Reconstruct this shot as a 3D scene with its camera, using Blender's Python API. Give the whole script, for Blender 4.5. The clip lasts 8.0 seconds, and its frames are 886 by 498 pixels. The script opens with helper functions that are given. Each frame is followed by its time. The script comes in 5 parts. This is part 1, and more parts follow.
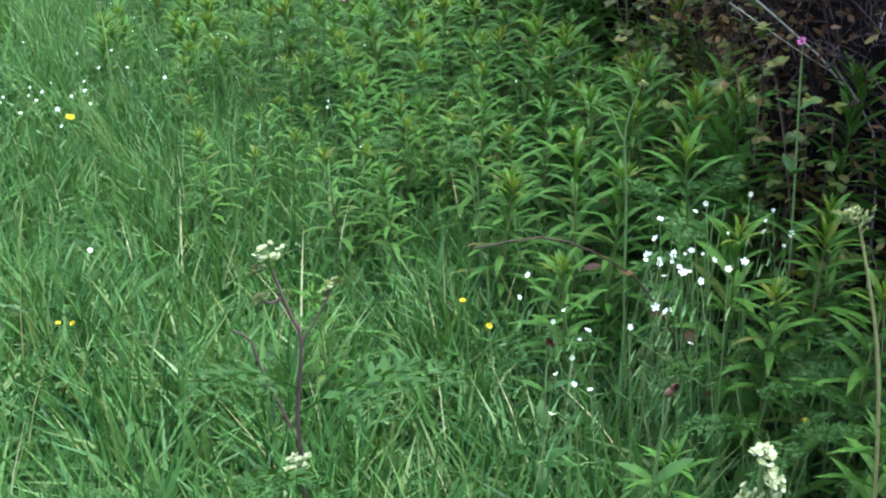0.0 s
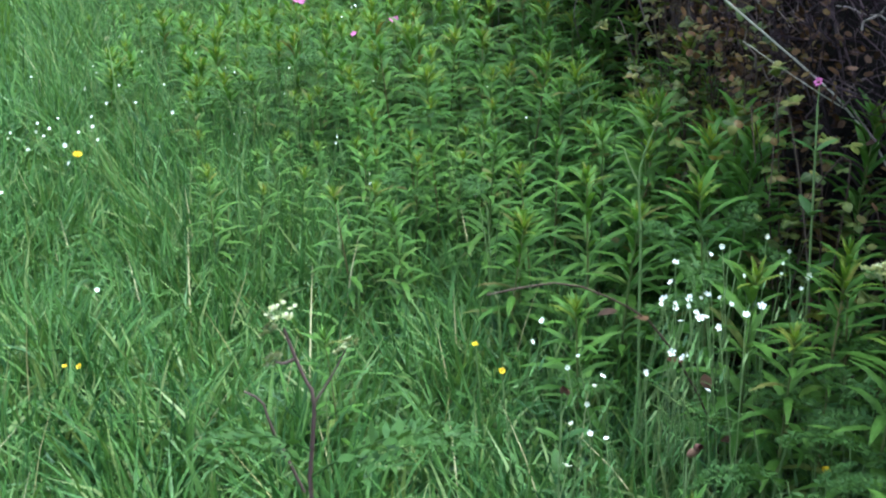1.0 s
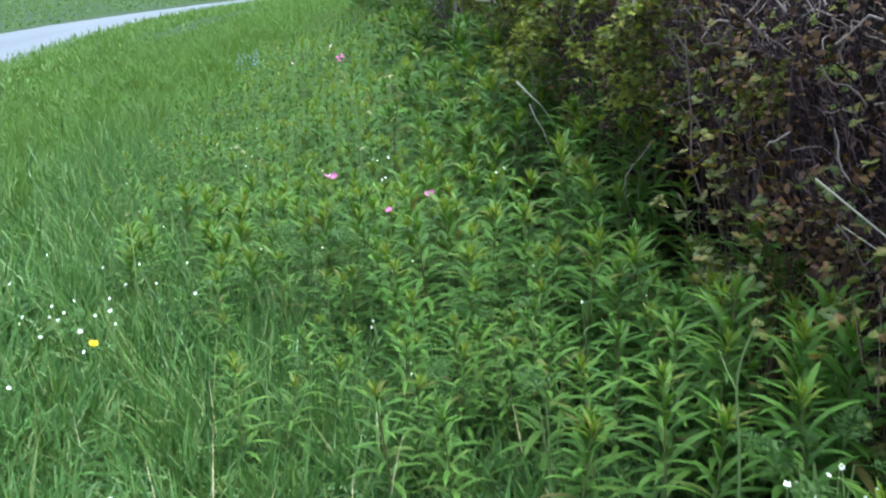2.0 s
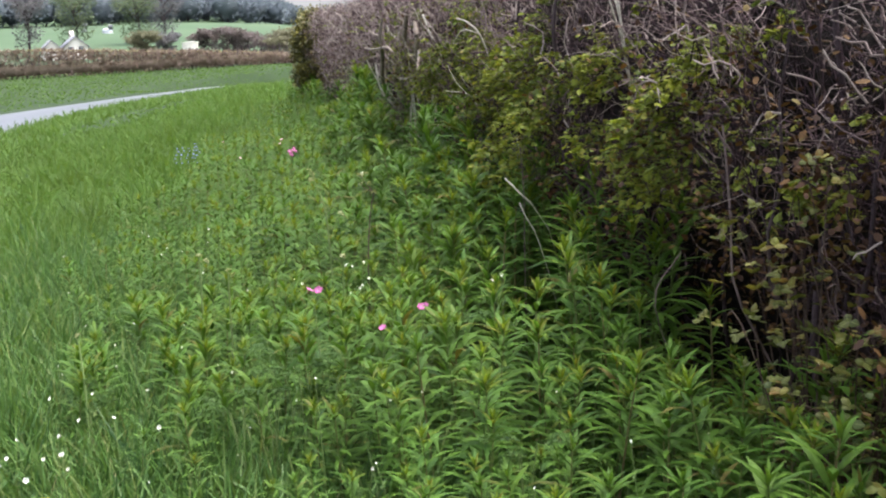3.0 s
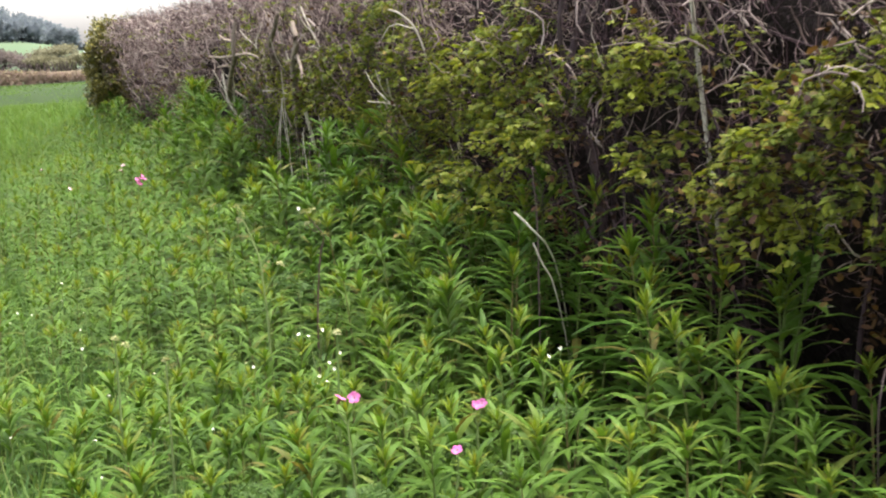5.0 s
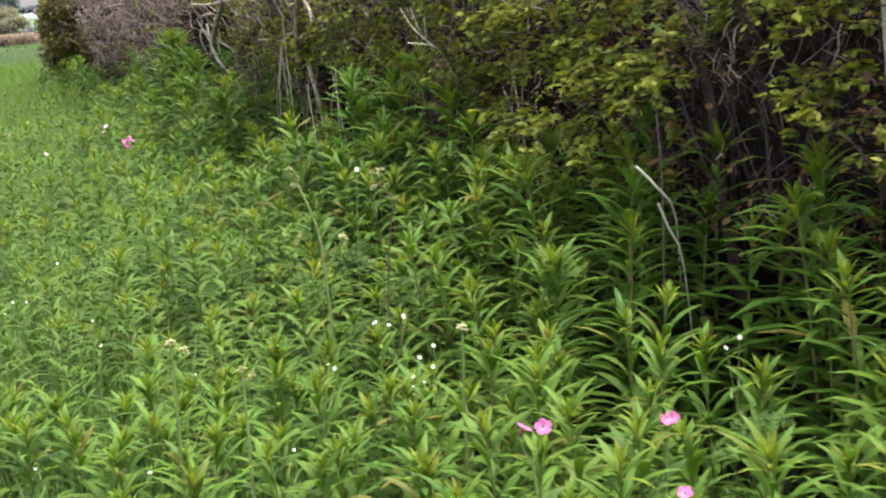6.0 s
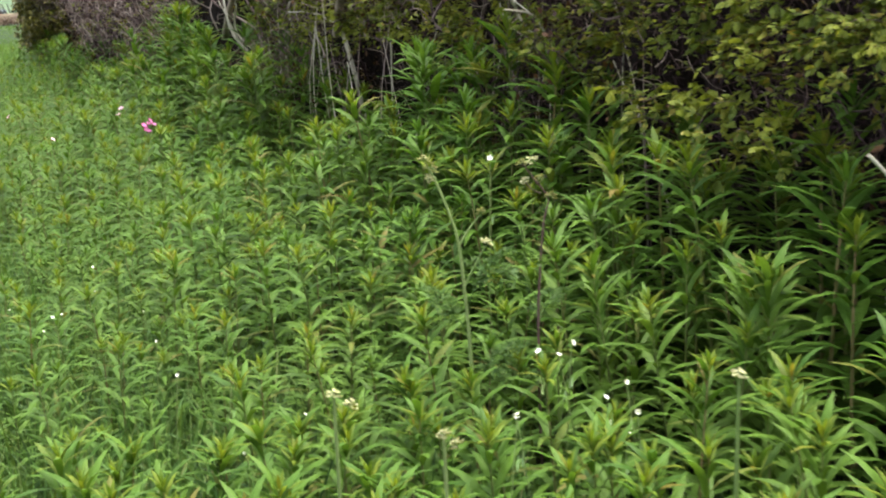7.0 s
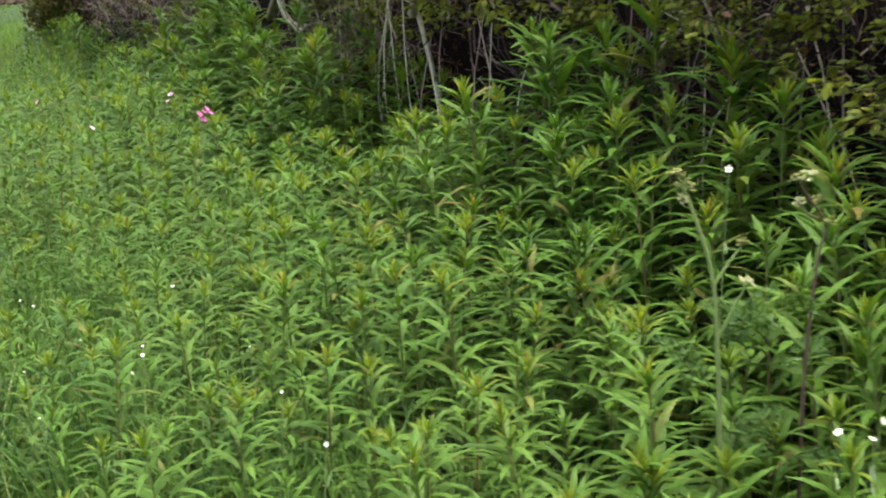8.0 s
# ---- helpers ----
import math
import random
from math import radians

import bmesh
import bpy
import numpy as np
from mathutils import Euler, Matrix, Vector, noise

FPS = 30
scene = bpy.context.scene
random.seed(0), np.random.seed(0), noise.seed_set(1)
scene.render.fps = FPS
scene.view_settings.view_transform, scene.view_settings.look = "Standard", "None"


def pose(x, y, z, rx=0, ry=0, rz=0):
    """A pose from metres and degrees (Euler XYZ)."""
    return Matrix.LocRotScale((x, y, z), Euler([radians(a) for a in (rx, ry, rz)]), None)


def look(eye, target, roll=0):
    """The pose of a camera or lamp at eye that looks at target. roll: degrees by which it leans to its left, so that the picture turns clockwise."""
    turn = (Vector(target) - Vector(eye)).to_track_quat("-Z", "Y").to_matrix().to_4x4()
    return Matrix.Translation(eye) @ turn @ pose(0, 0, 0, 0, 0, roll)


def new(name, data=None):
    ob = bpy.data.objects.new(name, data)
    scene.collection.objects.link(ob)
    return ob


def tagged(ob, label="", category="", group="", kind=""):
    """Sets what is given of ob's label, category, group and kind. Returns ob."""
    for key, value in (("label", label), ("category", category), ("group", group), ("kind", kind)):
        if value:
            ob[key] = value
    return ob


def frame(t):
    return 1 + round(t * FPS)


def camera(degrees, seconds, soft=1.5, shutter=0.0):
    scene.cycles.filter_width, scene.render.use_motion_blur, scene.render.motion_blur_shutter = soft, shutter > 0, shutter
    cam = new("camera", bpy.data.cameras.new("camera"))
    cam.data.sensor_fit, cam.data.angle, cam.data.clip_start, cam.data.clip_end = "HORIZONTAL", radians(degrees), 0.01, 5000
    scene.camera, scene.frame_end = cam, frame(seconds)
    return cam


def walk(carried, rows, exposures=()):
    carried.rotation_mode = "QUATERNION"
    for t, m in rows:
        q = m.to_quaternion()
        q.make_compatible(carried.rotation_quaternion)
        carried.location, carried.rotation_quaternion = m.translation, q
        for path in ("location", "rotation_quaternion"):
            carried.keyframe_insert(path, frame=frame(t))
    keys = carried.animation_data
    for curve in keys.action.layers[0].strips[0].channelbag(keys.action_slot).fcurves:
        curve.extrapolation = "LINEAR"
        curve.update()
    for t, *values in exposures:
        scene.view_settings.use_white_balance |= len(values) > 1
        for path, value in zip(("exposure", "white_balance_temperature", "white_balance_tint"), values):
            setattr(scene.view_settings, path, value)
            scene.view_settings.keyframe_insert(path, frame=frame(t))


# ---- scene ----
cam = camera(40.0, 8.0, soft=2.1, shutter=0.22)
PATH = [
    (0, (0.127, -0.095, 1.271), (0.08, 1.746, 0.49), -1.7),
    (0.5, (0.138, -0.097, 1.284), (0.083, 1.739, 0.495), -1.9),
    (1, (0.117, -0.056, 1.287), (0.061, 1.801, 0.546), -1.9),
    (1.5, (0.091, 0.045, 1.291), (0.017, 1.943, 0.665), -2.3),
    (1.7, (0.07, 0.104, 1.279), (-0.008, 2.021, 0.715), -2.4),
    (1.8, (0.06, 0.136, 1.282), (-0.019, 2.061, 0.742), -2.4),
    (2, (0.027, 0.212, 1.275), (-0.042, 2.149, 0.784), -2.3),
    (2.2, (-0.002, 0.283, 1.276), (-0.063, 2.23, 0.826), -2.4),
    (3.3, (-0.249, 0.784, 1.254), (-0.134, 2.752, 0.92), -2.1),
    (3.5, (-0.303, 0.875, 1.245), (-0.146, 2.843, 0.923), -1.8),
    (4, (-0.427, 1.164, 1.234), (-0.169, 3.124, 0.933), -1.4),
    (4.2, (-0.474, 1.28, 1.232), (-0.178, 3.236, 0.94), -1.4),
    (5.3, (-0.748, 1.96, 1.193), (-0.302, 3.873, 0.819), -3.5),
    (5.5, (-0.784, 2.084, 1.181), (-0.326, 3.99, 0.788), -4.0),
    (6, (-0.881, 2.407, 1.151), (-0.397, 4.302, 0.733), -4.0),
    (6.5, (-0.994, 2.719, 1.115), (-0.486, 4.604, 0.682), -4.1),
    (7, (-1.103, 3.025, 1.105), (-0.568, 4.9, 0.659), -3.8),
    (7.5, (-1.183, 3.354, 1.088), (-0.636, 5.225, 0.643), -3.4),
    (8, (-1.298, 3.646, 1.081), (-0.75, 5.512, 0.612), -3.1),
]
EXPOSURES = [(0.0, 1.94, 5150, -1), (1.5, 1.9, 5100, -2), (2.2, 1.92, 5550, 6), (3.3, 1.76, 6400, 14), (3.6, 1.8, 6500, 14), (4.2, 2.12, 6800, 13), (5.3, 2.16, 6800, 12), (7.0, 2.03, 6700, 8), (8.0, 1.95, 6680, 6)]
walk(cam, [(t, look(eye, target, roll)) for t, eye, target, roll in PATH],
     exposures=EXPOSURES)

# ---------------------------------------------------------------- light
sky_world = bpy.data.worlds.new("overcast_sky")
scene.world = sky_world
sky_world.use_nodes = True
wn = sky_world.node_tree.nodes
wl = sky_world.node_tree.links
wn.clear()
sky = wn.new("ShaderNodeTexSky")
sky.sky_type, sky.sun_disc = "NISHITA", False
sky.sun_elevation, sky.sun_rotation = radians(71), radians(80)
sky.dust_density, sky.air_density, sky.ozone_density = 3.0, 1.0, 1.0
veil = wn.new("ShaderNodeHueSaturation")
wl.new(sky.outputs[0], veil.inputs["Color"])
# an overcast sky is brighter overhead than at the horizon
s_co, s_sep, s_map = wn.new("ShaderNodeTexCoord"), wn.new("ShaderNodeSeparateXYZ"), wn.new("ShaderNodeMapRange")
s_map.inputs[1].default_value, s_map.inputs[2].default_value, s_map.inputs[3].default_value, s_map.inputs[4].default_value = 0.0, 0.8, 0.8, 1.72
wl.new(s_co.outputs["Generated"], s_sep.inputs[0])
wl.new(s_sep.outputs["Z"], s_map.inputs[0])
# the haze low down is plain grey
s_low = wn.new("ShaderNodeMapRange")
s_low.inputs[1].default_value, s_low.inputs[2].default_value, s_low.inputs[3].default_value, s_low.inputs[4].default_value = 0.0, 0.15, 0.04, 0.36
wl.new(s_sep.outputs["Z"], s_low.inputs[0])
wl.new(s_low.outputs[0], veil.inputs["Saturation"])
s_mul = wn.new("ShaderNodeVectorMath")
s_mul.operation = "SCALE"
wl.new(veil.outputs[0], s_mul.inputs[0])
wl.new(s_map.outputs[0], s_mul.inputs["Scale"])
back = wn.new("ShaderNodeBackground")
back.inputs["Strength"].default_value = 0.15
wl.new(s_mul.outputs[0], back.inputs["Color"])
wo = wn.new("ShaderNodeOutputWorld")
wl.new(back.outputs[0], wo.inputs["Surface"])

sun_data = bpy.data.lights.new("sun", "SUN")
sun_data.energy, sun_data.angle, sun_data.color = 2.1, radians(38), (1.0, 0.93, 0.8)
sun = new("sun", sun_data)
# the veiled sun stands high over the hedge
sun.matrix_world = look((2.6, 0.5, 8), (0, 0, 0))

# ---------------------------------------------------------------- materials


def nodes_of(name):
    m = bpy.data.materials.new(name)
    m.use_nodes = True
    nt = m.node_tree
    nt.nodes.clear()
    return m, nt.nodes, nt.links


def rand_node(n, l):
    """One random number for each object and each island."""
    info, geo = n.new("ShaderNodeObjectInfo"), n.new("ShaderNodeNewGeometry")
    add, fr = n.new("ShaderNodeMath"), n.new("ShaderNodeMath")
    add.operation, fr.operation = "ADD", "FRACT"
    l.new(info.outputs["Random"], add.inputs[0])
    l.new(geo.outputs["Random Per Island"], add.inputs[1])
    l.new(add.outputs[0], fr.inputs[0])
    return fr.outputs[0]


def ramp_node(n, l, fac, stops):
    r = n.new("ShaderNodeValToRGB")
    e = r.color_ramp.elements
    while len(e) < len(stops):
        e.new(0.5)
    for el, (p, c) in zip(e, stops):
        el.position, el.color = p, (*c, 1)
    l.new(fac, r.inputs[0])
    return r.outputs[0]


def mix_node(n, l, fac, a, b, mode="MIX"):
    m = n.new("ShaderNodeMix")
    m.data_type, m.blend_type = "RGBA", mode
    for sock, v in ((m.inputs[0], fac), (m.inputs[6], a), (m.inputs[7], b)):
        if isinstance(v, (int, float)):
            sock.default_value = v
        elif isinstance(v, tuple):
            sock.default_value = (*v, 1)
        else:
            l.new(v, sock)
    return m.outputs[2]


def noise_node(n, l, scale, detail=4, coord="Object"):
    tc, nz = n.new("ShaderNodeTexCoord"), n.new("ShaderNodeTexNoise")
    nz.inputs["Scale"].default_value, nz.inputs["Detail"].default_value = scale, detail
    l.new(tc.outputs[coord], nz.inputs["Vector"])
    return nz.outputs["Fac"]


def leaf_material(name, stops, rib=None, base=None, through_it=0.3, rough=0.5, patch=0.0, patch_col=(0.1, 0.1, 0.03), patch_scale=2.3, gloss=0.1, shine=(1.2, 1.15, 0.6)):
    """A leaf: a colour for each leaf, a pale midrib, a base of another tint, some light coming through."""
    m, n, l = nodes_of(name)
    col = ramp_node(n, l, rand_node(n, l), stops)
    if patch:
        geo, nz = n.new("ShaderNodeNewGeometry"), n.new("ShaderNodeTexNoise")
        nz.inputs["Scale"].default_value = patch_scale
        nz.inputs["Detail"].default_value = 3
        l.new(geo.outputs["Position"], nz.inputs["Vector"])
        f = ramp_node(n, l, nz.outputs["Fac"], [(0.42, (0, 0, 0)), (0.62, (patch,) * 3)])
        col = mix_node(n, l, f, col, patch_col)
    uv, sep = n.new("ShaderNodeUVMap"), n.new("ShaderNodeSeparateXYZ")
    l.new(uv.outputs[0], sep.inputs[0])
    if base:
        f = ramp_node(n, l, sep.outputs["Y"], [(0.0, (0.75,) * 3), (0.55, (0, 0, 0))])
        col = mix_node(n, l, f, col, base)
    if rib:
        f = ramp_node(n, l, sep.outputs["X"], [(0.43, (0, 0, 0)), (0.5, (0.7,) * 3), (0.57, (0, 0, 0))])
        col = mix_node(n, l, f, col, rib)
    fine = ramp_node(n, l, noise_node(n, l, 90.0, 2), [(0.3, (0.78,) * 3), (0.7, (1.18,) * 3)])
    col = mix_node(n, l, 1.0, col, fine, "MULTIPLY")
    p, t, mx, out = (n.new("ShaderNodeBsdfPrincipled"), n.new("ShaderNodeBsdfTranslucent"), n.new("ShaderNodeMixShader"), n.new("ShaderNodeOutputMaterial"))
    p.inputs["Roughness"].default_value = rough
    p.inputs["Specular IOR Level"].default_value = gloss
    l.new(col, p.inputs["Base Color"])
    l.new(mix_node(n, l, 1.0, col, shine, "MULTIPLY"), t.inputs["Color"])
    mx.inputs[0].default_value = through_it
    l.new(p.outputs[0], mx.inputs[1])
    l.new(t.outputs[0], mx.inputs[2])
    l.new(mx.outputs[0], out.inputs["Surface"])
    return m


def solid_material(name, stops, scale=30.0, rough=0.8, bump=0.3, island=0.6, coord="Object", big=None, gloss=0.12):
    """Bark, soil, plaster and the like: noise at two scales and a tint for each piece."""
    m, n, l = nodes_of(name)
    nz = noise_node(n, l, scale, 5, coord)
    mixv = n.new("ShaderNodeMix")
    mixv.inputs[0].default_value = island
    l.new(nz, mixv.inputs[2])
    l.new(rand_node(n, l), mixv.inputs[3])
    col = ramp_node(n, l, mixv.outputs[0], stops)
    if big:
        f = ramp_node(n, l, noise_node(n, l, big[0], 3, coord), [(0.4, (0, 0, 0)), (0.65, (1, 1, 1))])
        col = mix_node(n, l, f, col, big[1])
    p, b, out = n.new("ShaderNodeBsdfPrincipled"), n.new("ShaderNodeBump"), n.new("ShaderNodeOutputMaterial")
    p.inputs["Roughness"].default_value = rough
    p.inputs["Specular IOR Level"].default_value = gloss
    b.inputs["Strength"].default_value, b.inputs["Distance"].default_value = bump, 0.01
    l.new(nz, b.inputs["Height"])
    l.new(b.outputs[0], p.inputs["Normal"])
    l.new(col, p.inputs["Base Color"])
    l.new(p.outputs[0], out.inputs["Surface"])
    return m


M_GRASS = leaf_material("grass_blade", [(0.0, (0.014, 0.042, 0.01)), (0.3, (0.045, 0.1, 0.024)), (0.6, (0.066, 0.132, 0.03)), (0.85, (0.096, 0.162, 0.042)), (1.0, (0.17, 0.2, 0.075))],
                        through_it=0.25, rough=0.45, patch=0.3, patch_col=(0.058, 0.115, 0.026), gloss=0.18)
M_FAR_GRASS = leaf_material("verge_grass", [(0.0, (0.0525, 0.105, 0.021)), (0.6, (0.07, 0.133, 0.0266)), (1.0, (0.098, 0.158, 0.0385))], through_it=0.35, patch=0.4, patch_col=(0.063, 0.091, 0.0245))
M_STRAW = leaf_material("dry_straw", [(0.0, (0.231, 0.21, 0.091)), (1.0, (0.364, 0.322, 0.189))], through_it=0.15, rough=0.6)
M_WILLOW = leaf_material("willowherb_leaf", [(0.0, (0.027, 0.069, 0.009)), (0.35, (0.047, 0.105, 0.013)), (0.6, (0.055, 0.117, 0.015)), (0.94, (0.066, 0.129, 0.017)), (1.0, (0.11, 0.085, 0.024))],
                         rib=(0.08, 0.145, 0.03), through_it=0.32, rough=0.5, patch=0.4, patch_col=(0.07, 0.118, 0.018), gloss=0.1)
M_TUFT = leaf_material("willowherb_shoot", [(0.0, (0.06, 0.112, 0.012)), (0.5, (0.09, 0.137, 0.014)), (0.92, (0.112, 0.147, 0.016)), (1.0, (0.135, 0.115, 0.022))], rib=(0.12, 0.16, 0.022), through_it=0.42, rough=0.5)
M_WSTEM = solid_material("willowherb_stem", [(0.2, (0.075, 0.11, 0.03)), (0.6, (0.11, 0.12, 0.04)), (1.0, (0.16, 0.085, 0.055))], 40, 0.5, 0.1)
M_HAW = leaf_material("hawthorn_leaf", [(0.0, (0.044, 0.066, 0.0143)), (0.45, (0.0913, 0.13, 0.022)), (0.8, (0.149, 0.178, 0.0297)), (1.0, (0.198, 0.149, 0.0396))], rib=(0.154, 0.187, 0.055), through_it=0.4, patch=0.6, patch_col=(0.215, 0.242, 0.0297), patch_scale=4.5, rough=0.45)
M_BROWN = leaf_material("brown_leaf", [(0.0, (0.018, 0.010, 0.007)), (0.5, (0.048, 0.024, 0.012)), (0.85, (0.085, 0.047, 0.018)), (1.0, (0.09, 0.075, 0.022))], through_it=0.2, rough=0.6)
M_BRAMBLE = leaf_material("bramble_leaf", [(0.0, (0.0279, 0.0437, 0.0112)), (0.5, (0.0576, 0.0762, 0.0168)), (0.85, (0.107, 0.116, 0.0241)), (1.0, (0.0883, 0.052, 0.0224))], rib=(0.121, 0.14, 0.0465), through_it=0.25, rough=0.4)
M_FRESH = leaf_material("fresh_bramble_leaf", [(0.0, (0.0413, 0.0494, 0.0138)), (0.5, (0.0715, 0.0797, 0.0179)), (0.85, (0.117, 0.103, 0.0247)), (1.0, (0.0959, 0.0481, 0.0206))], rib=(0.179, 0.206, 0.0687), through_it=0.3, rough=0.4)
M_IVY = leaf_material("dark_leaf", [(0.0, (0.032, 0.036, 0.012)), (0.5, (0.085, 0.082, 0.02)), (1.0, (0.15, 0.13, 0.035))], through_it=0.15, rough=0.35)
M_PARSLEY = leaf_material("parsley_leaf", [(0.0, (0.028, 0.063, 0.014)), (1.0, (0.049, 0.091, 0.0196))], through_it=0.3, rough=0.5)
M_PINK = leaf_material("pink_petal", [(0.0, (0.395, 0.0829, 0.268)), (1.0, (0.497, 0.153, 0.351))], base=(0.51, 0.319, 0.415), through_it=0.35, rough=0.5)
M_PALE_PINK = leaf_material("pale_petal", [(0.0, (0.5, 0.3, 0.42)), (1.0, (0.62, 0.48, 0.55))], through_it=0.35)
M_WHITE = leaf_material("white_petal", [(0.0, (0.78, 0.8, 0.74)), (1.0, (0.85, 0.85, 0.82))], through_it=0.3)
M_CREAM = leaf_material("cream_flower", [(0.0, (0.203, 0.225, 0.0825)), (0.6, (0.3, 0.307, 0.165)), (1.0, (0.435, 0.428, 0.3))], through_it=0.3)
M_YELLOW = leaf_material("yellow_petal", [(0.0, (0.488, 0.325, 0.013)), (1.0, (0.552, 0.403, 0.0195))], through_it=0.25, rough=0.25)
M_BLUE = leaf_material("blue_petal", [(0.0, (0.15, 0.188, 0.435)), (1.0, (0.24, 0.277, 0.525))], through_it=0.3)
M_CALYX = solid_material("calyx", [(0.2, (0.091, 0.035, 0.0315)), (1.0, (0.14, 0.084, 0.049))], 60, 0.6, 0.1)
M_GSTEM = solid_material("green_stem", [(0.2, (0.091, 0.14, 0.042)), (1.0, (0.168, 0.21, 0.084))], 50, 0.6, 0.1)
M_PSTEM = solid_material("purple_stem", [(0.1, (0.0455, 0.0291, 0.0273)), (0.5, (0.0819, 0.051, 0.0455)), (1.0, (0.127, 0.118, 0.0637))], 60, 0.55, 0.2)
M_TWIG = solid_material("hedge_twig", [(0.1, (0.006, 0.0035, 0.0045)), (0.45, (0.024, 0.013, 0.017)), (0.75, (0.058, 0.036, 0.042)), (1.0, (0.2, 0.15, 0.145))], 25, 0.85, 0.4, 0.75)
M_PALE = solid_material("pale_twig", [(0.1, (0.05, 0.034, 0.034)), (0.5, (0.16, 0.12, 0.112)), (1.0, (0.35, 0.3, 0.27))], 25, 0.8, 0.4, 0.7)
M_STEM = solid_material("hedge_stem", [(0.1, (0.014, 0.009, 0.0105)), (0.5, (0.046, 0.032, 0.036)), (1.0, (0.13, 0.1, 0.1))], 18, 0.85, 0.6, 0.3)
M_CANE = solid_material("bramble_cane", [(0.1, (0.0234, 0.0137, 0.00975)), (0.6, (0.0507, 0.0312, 0.0234)), (1.0, (0.101, 0.078, 0.0585))], 30, 0.6, 0.3, 0.5)
M_DEAD = solid_material("bleached_wood", [(0.2, (0.315, 0.285, 0.232)), (1.0, (0.525, 0.495, 0.427))], 40, 0.7, 0.2, 0.3)
M_BOUGH = solid_material("old_bark", [(0.2, (0.0896, 0.0717, 0.0576)), (0.6, (0.218, 0.179, 0.147)), (1.0, (0.384, 0.333, 0.275))], 28, 0.85, 0.9, 0.06)
# almost black, so the hedge's inner shade is put in as colour
M_CORE_SHADE = solid_material("hedge_heart", [(0.3, (0.0048, 0.0036, 0.003)), (0.55, (0.0108, 0.0078, 0.0066)), (0.8, (0.018, 0.0138, 0.0114))], 45, 1.0, 1.0, 0.0)
M_SOIL = solid_material("turf", [(0.3, (0.0104, 0.0234, 0.0052)), (0.5, (0.0143, 0.0286, 0.00715)), (0.75, (0.0195, 0.0345, 0.00975))], 0.6, 0.95, 0.3, 0.0, big=(0.05, (0.0169, 0.0325, 0.00845)))
# near mud with the shade between plants painted in, turf beyond 20 m
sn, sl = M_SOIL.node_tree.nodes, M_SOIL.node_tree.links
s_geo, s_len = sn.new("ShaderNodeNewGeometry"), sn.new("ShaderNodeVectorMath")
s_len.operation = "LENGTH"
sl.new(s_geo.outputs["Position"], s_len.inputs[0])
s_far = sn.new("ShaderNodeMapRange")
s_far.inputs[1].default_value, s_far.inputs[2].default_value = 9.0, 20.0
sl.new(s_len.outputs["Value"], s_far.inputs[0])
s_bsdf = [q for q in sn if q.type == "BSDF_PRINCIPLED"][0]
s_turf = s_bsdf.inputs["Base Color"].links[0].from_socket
s_shaded_mud = ramp_node(sn, sl, noise_node(sn, sl, 22.0), [(0.35, (0.008, 0.009, 0.004)), (0.7, (0.024, 0.026, 0.011))])
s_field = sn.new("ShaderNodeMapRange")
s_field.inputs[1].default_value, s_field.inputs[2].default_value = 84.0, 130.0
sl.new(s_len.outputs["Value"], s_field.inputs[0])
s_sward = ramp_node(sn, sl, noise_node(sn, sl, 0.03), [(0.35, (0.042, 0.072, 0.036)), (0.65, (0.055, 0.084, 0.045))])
s_near = mix_node(sn, sl, s_far.outputs[0], s_shaded_mud, s_turf)
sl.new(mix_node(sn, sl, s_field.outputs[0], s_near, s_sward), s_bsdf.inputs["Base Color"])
M_ROAD = solid_material("tarmac", [(0.3, (0.022, 0.0235, 0.028)), (0.5, (0.029, 0.031, 0.037)), (0.7, (0.046, 0.0485, 0.055))], 5.0, 0.45, 0.1, 0.0, coord="UV", big=(1.3, (0.055, 0.058, 0.064)), gloss=0.32)
M_RENDER = solid_material("cream_render", [(0.3, (0.574, 0.525, 0.459)), (0.7, (0.656, 0.615, 0.558))], 2.0, 0.8, 0.1, 0.0)
M_SLATE = solid_material("slate_roof", [(0.3, (0.107, 0.107, 0.123)), (0.7, (0.18, 0.18, 0.205))], 3.0, 0.6, 0.2, 0.0)
M_TIN = solid_material("pale_roof", [(0.3, (0.492, 0.508, 0.541)), (0.7, (0.615, 0.623, 0.656))], 2.0, 0.5, 0.1, 0.0)
M_GLASS = solid_material("dark_pane", [(0.3, (0.03, 0.035, 0.04)), (0.7, (0.06, 0.065, 0.07))], 2.0, 0.15, 0.0, 0.0, gloss=0.5)
# far woods and tree crowns, their colours blued and paled to stand for haze
M_HAZY_WOODS = leaf_material("hazed_wood_crown", [(0.0, (0.107, 0.126, 0.144)), (0.5, (0.116, 0.137, 0.155)), (0.8, (0.128, 0.146, 0.163)), (1.0, (0.12, 0.146, 0.146))], shine=(1.0, 1.0, 1.0), through_it=0.5, rough=0.9, gloss=0.0)
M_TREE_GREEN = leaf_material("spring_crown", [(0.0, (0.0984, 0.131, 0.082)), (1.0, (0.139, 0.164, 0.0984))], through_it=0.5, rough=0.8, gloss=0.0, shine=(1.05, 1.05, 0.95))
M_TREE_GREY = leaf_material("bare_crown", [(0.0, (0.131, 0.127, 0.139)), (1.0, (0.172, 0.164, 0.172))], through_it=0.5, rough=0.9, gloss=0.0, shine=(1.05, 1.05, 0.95))
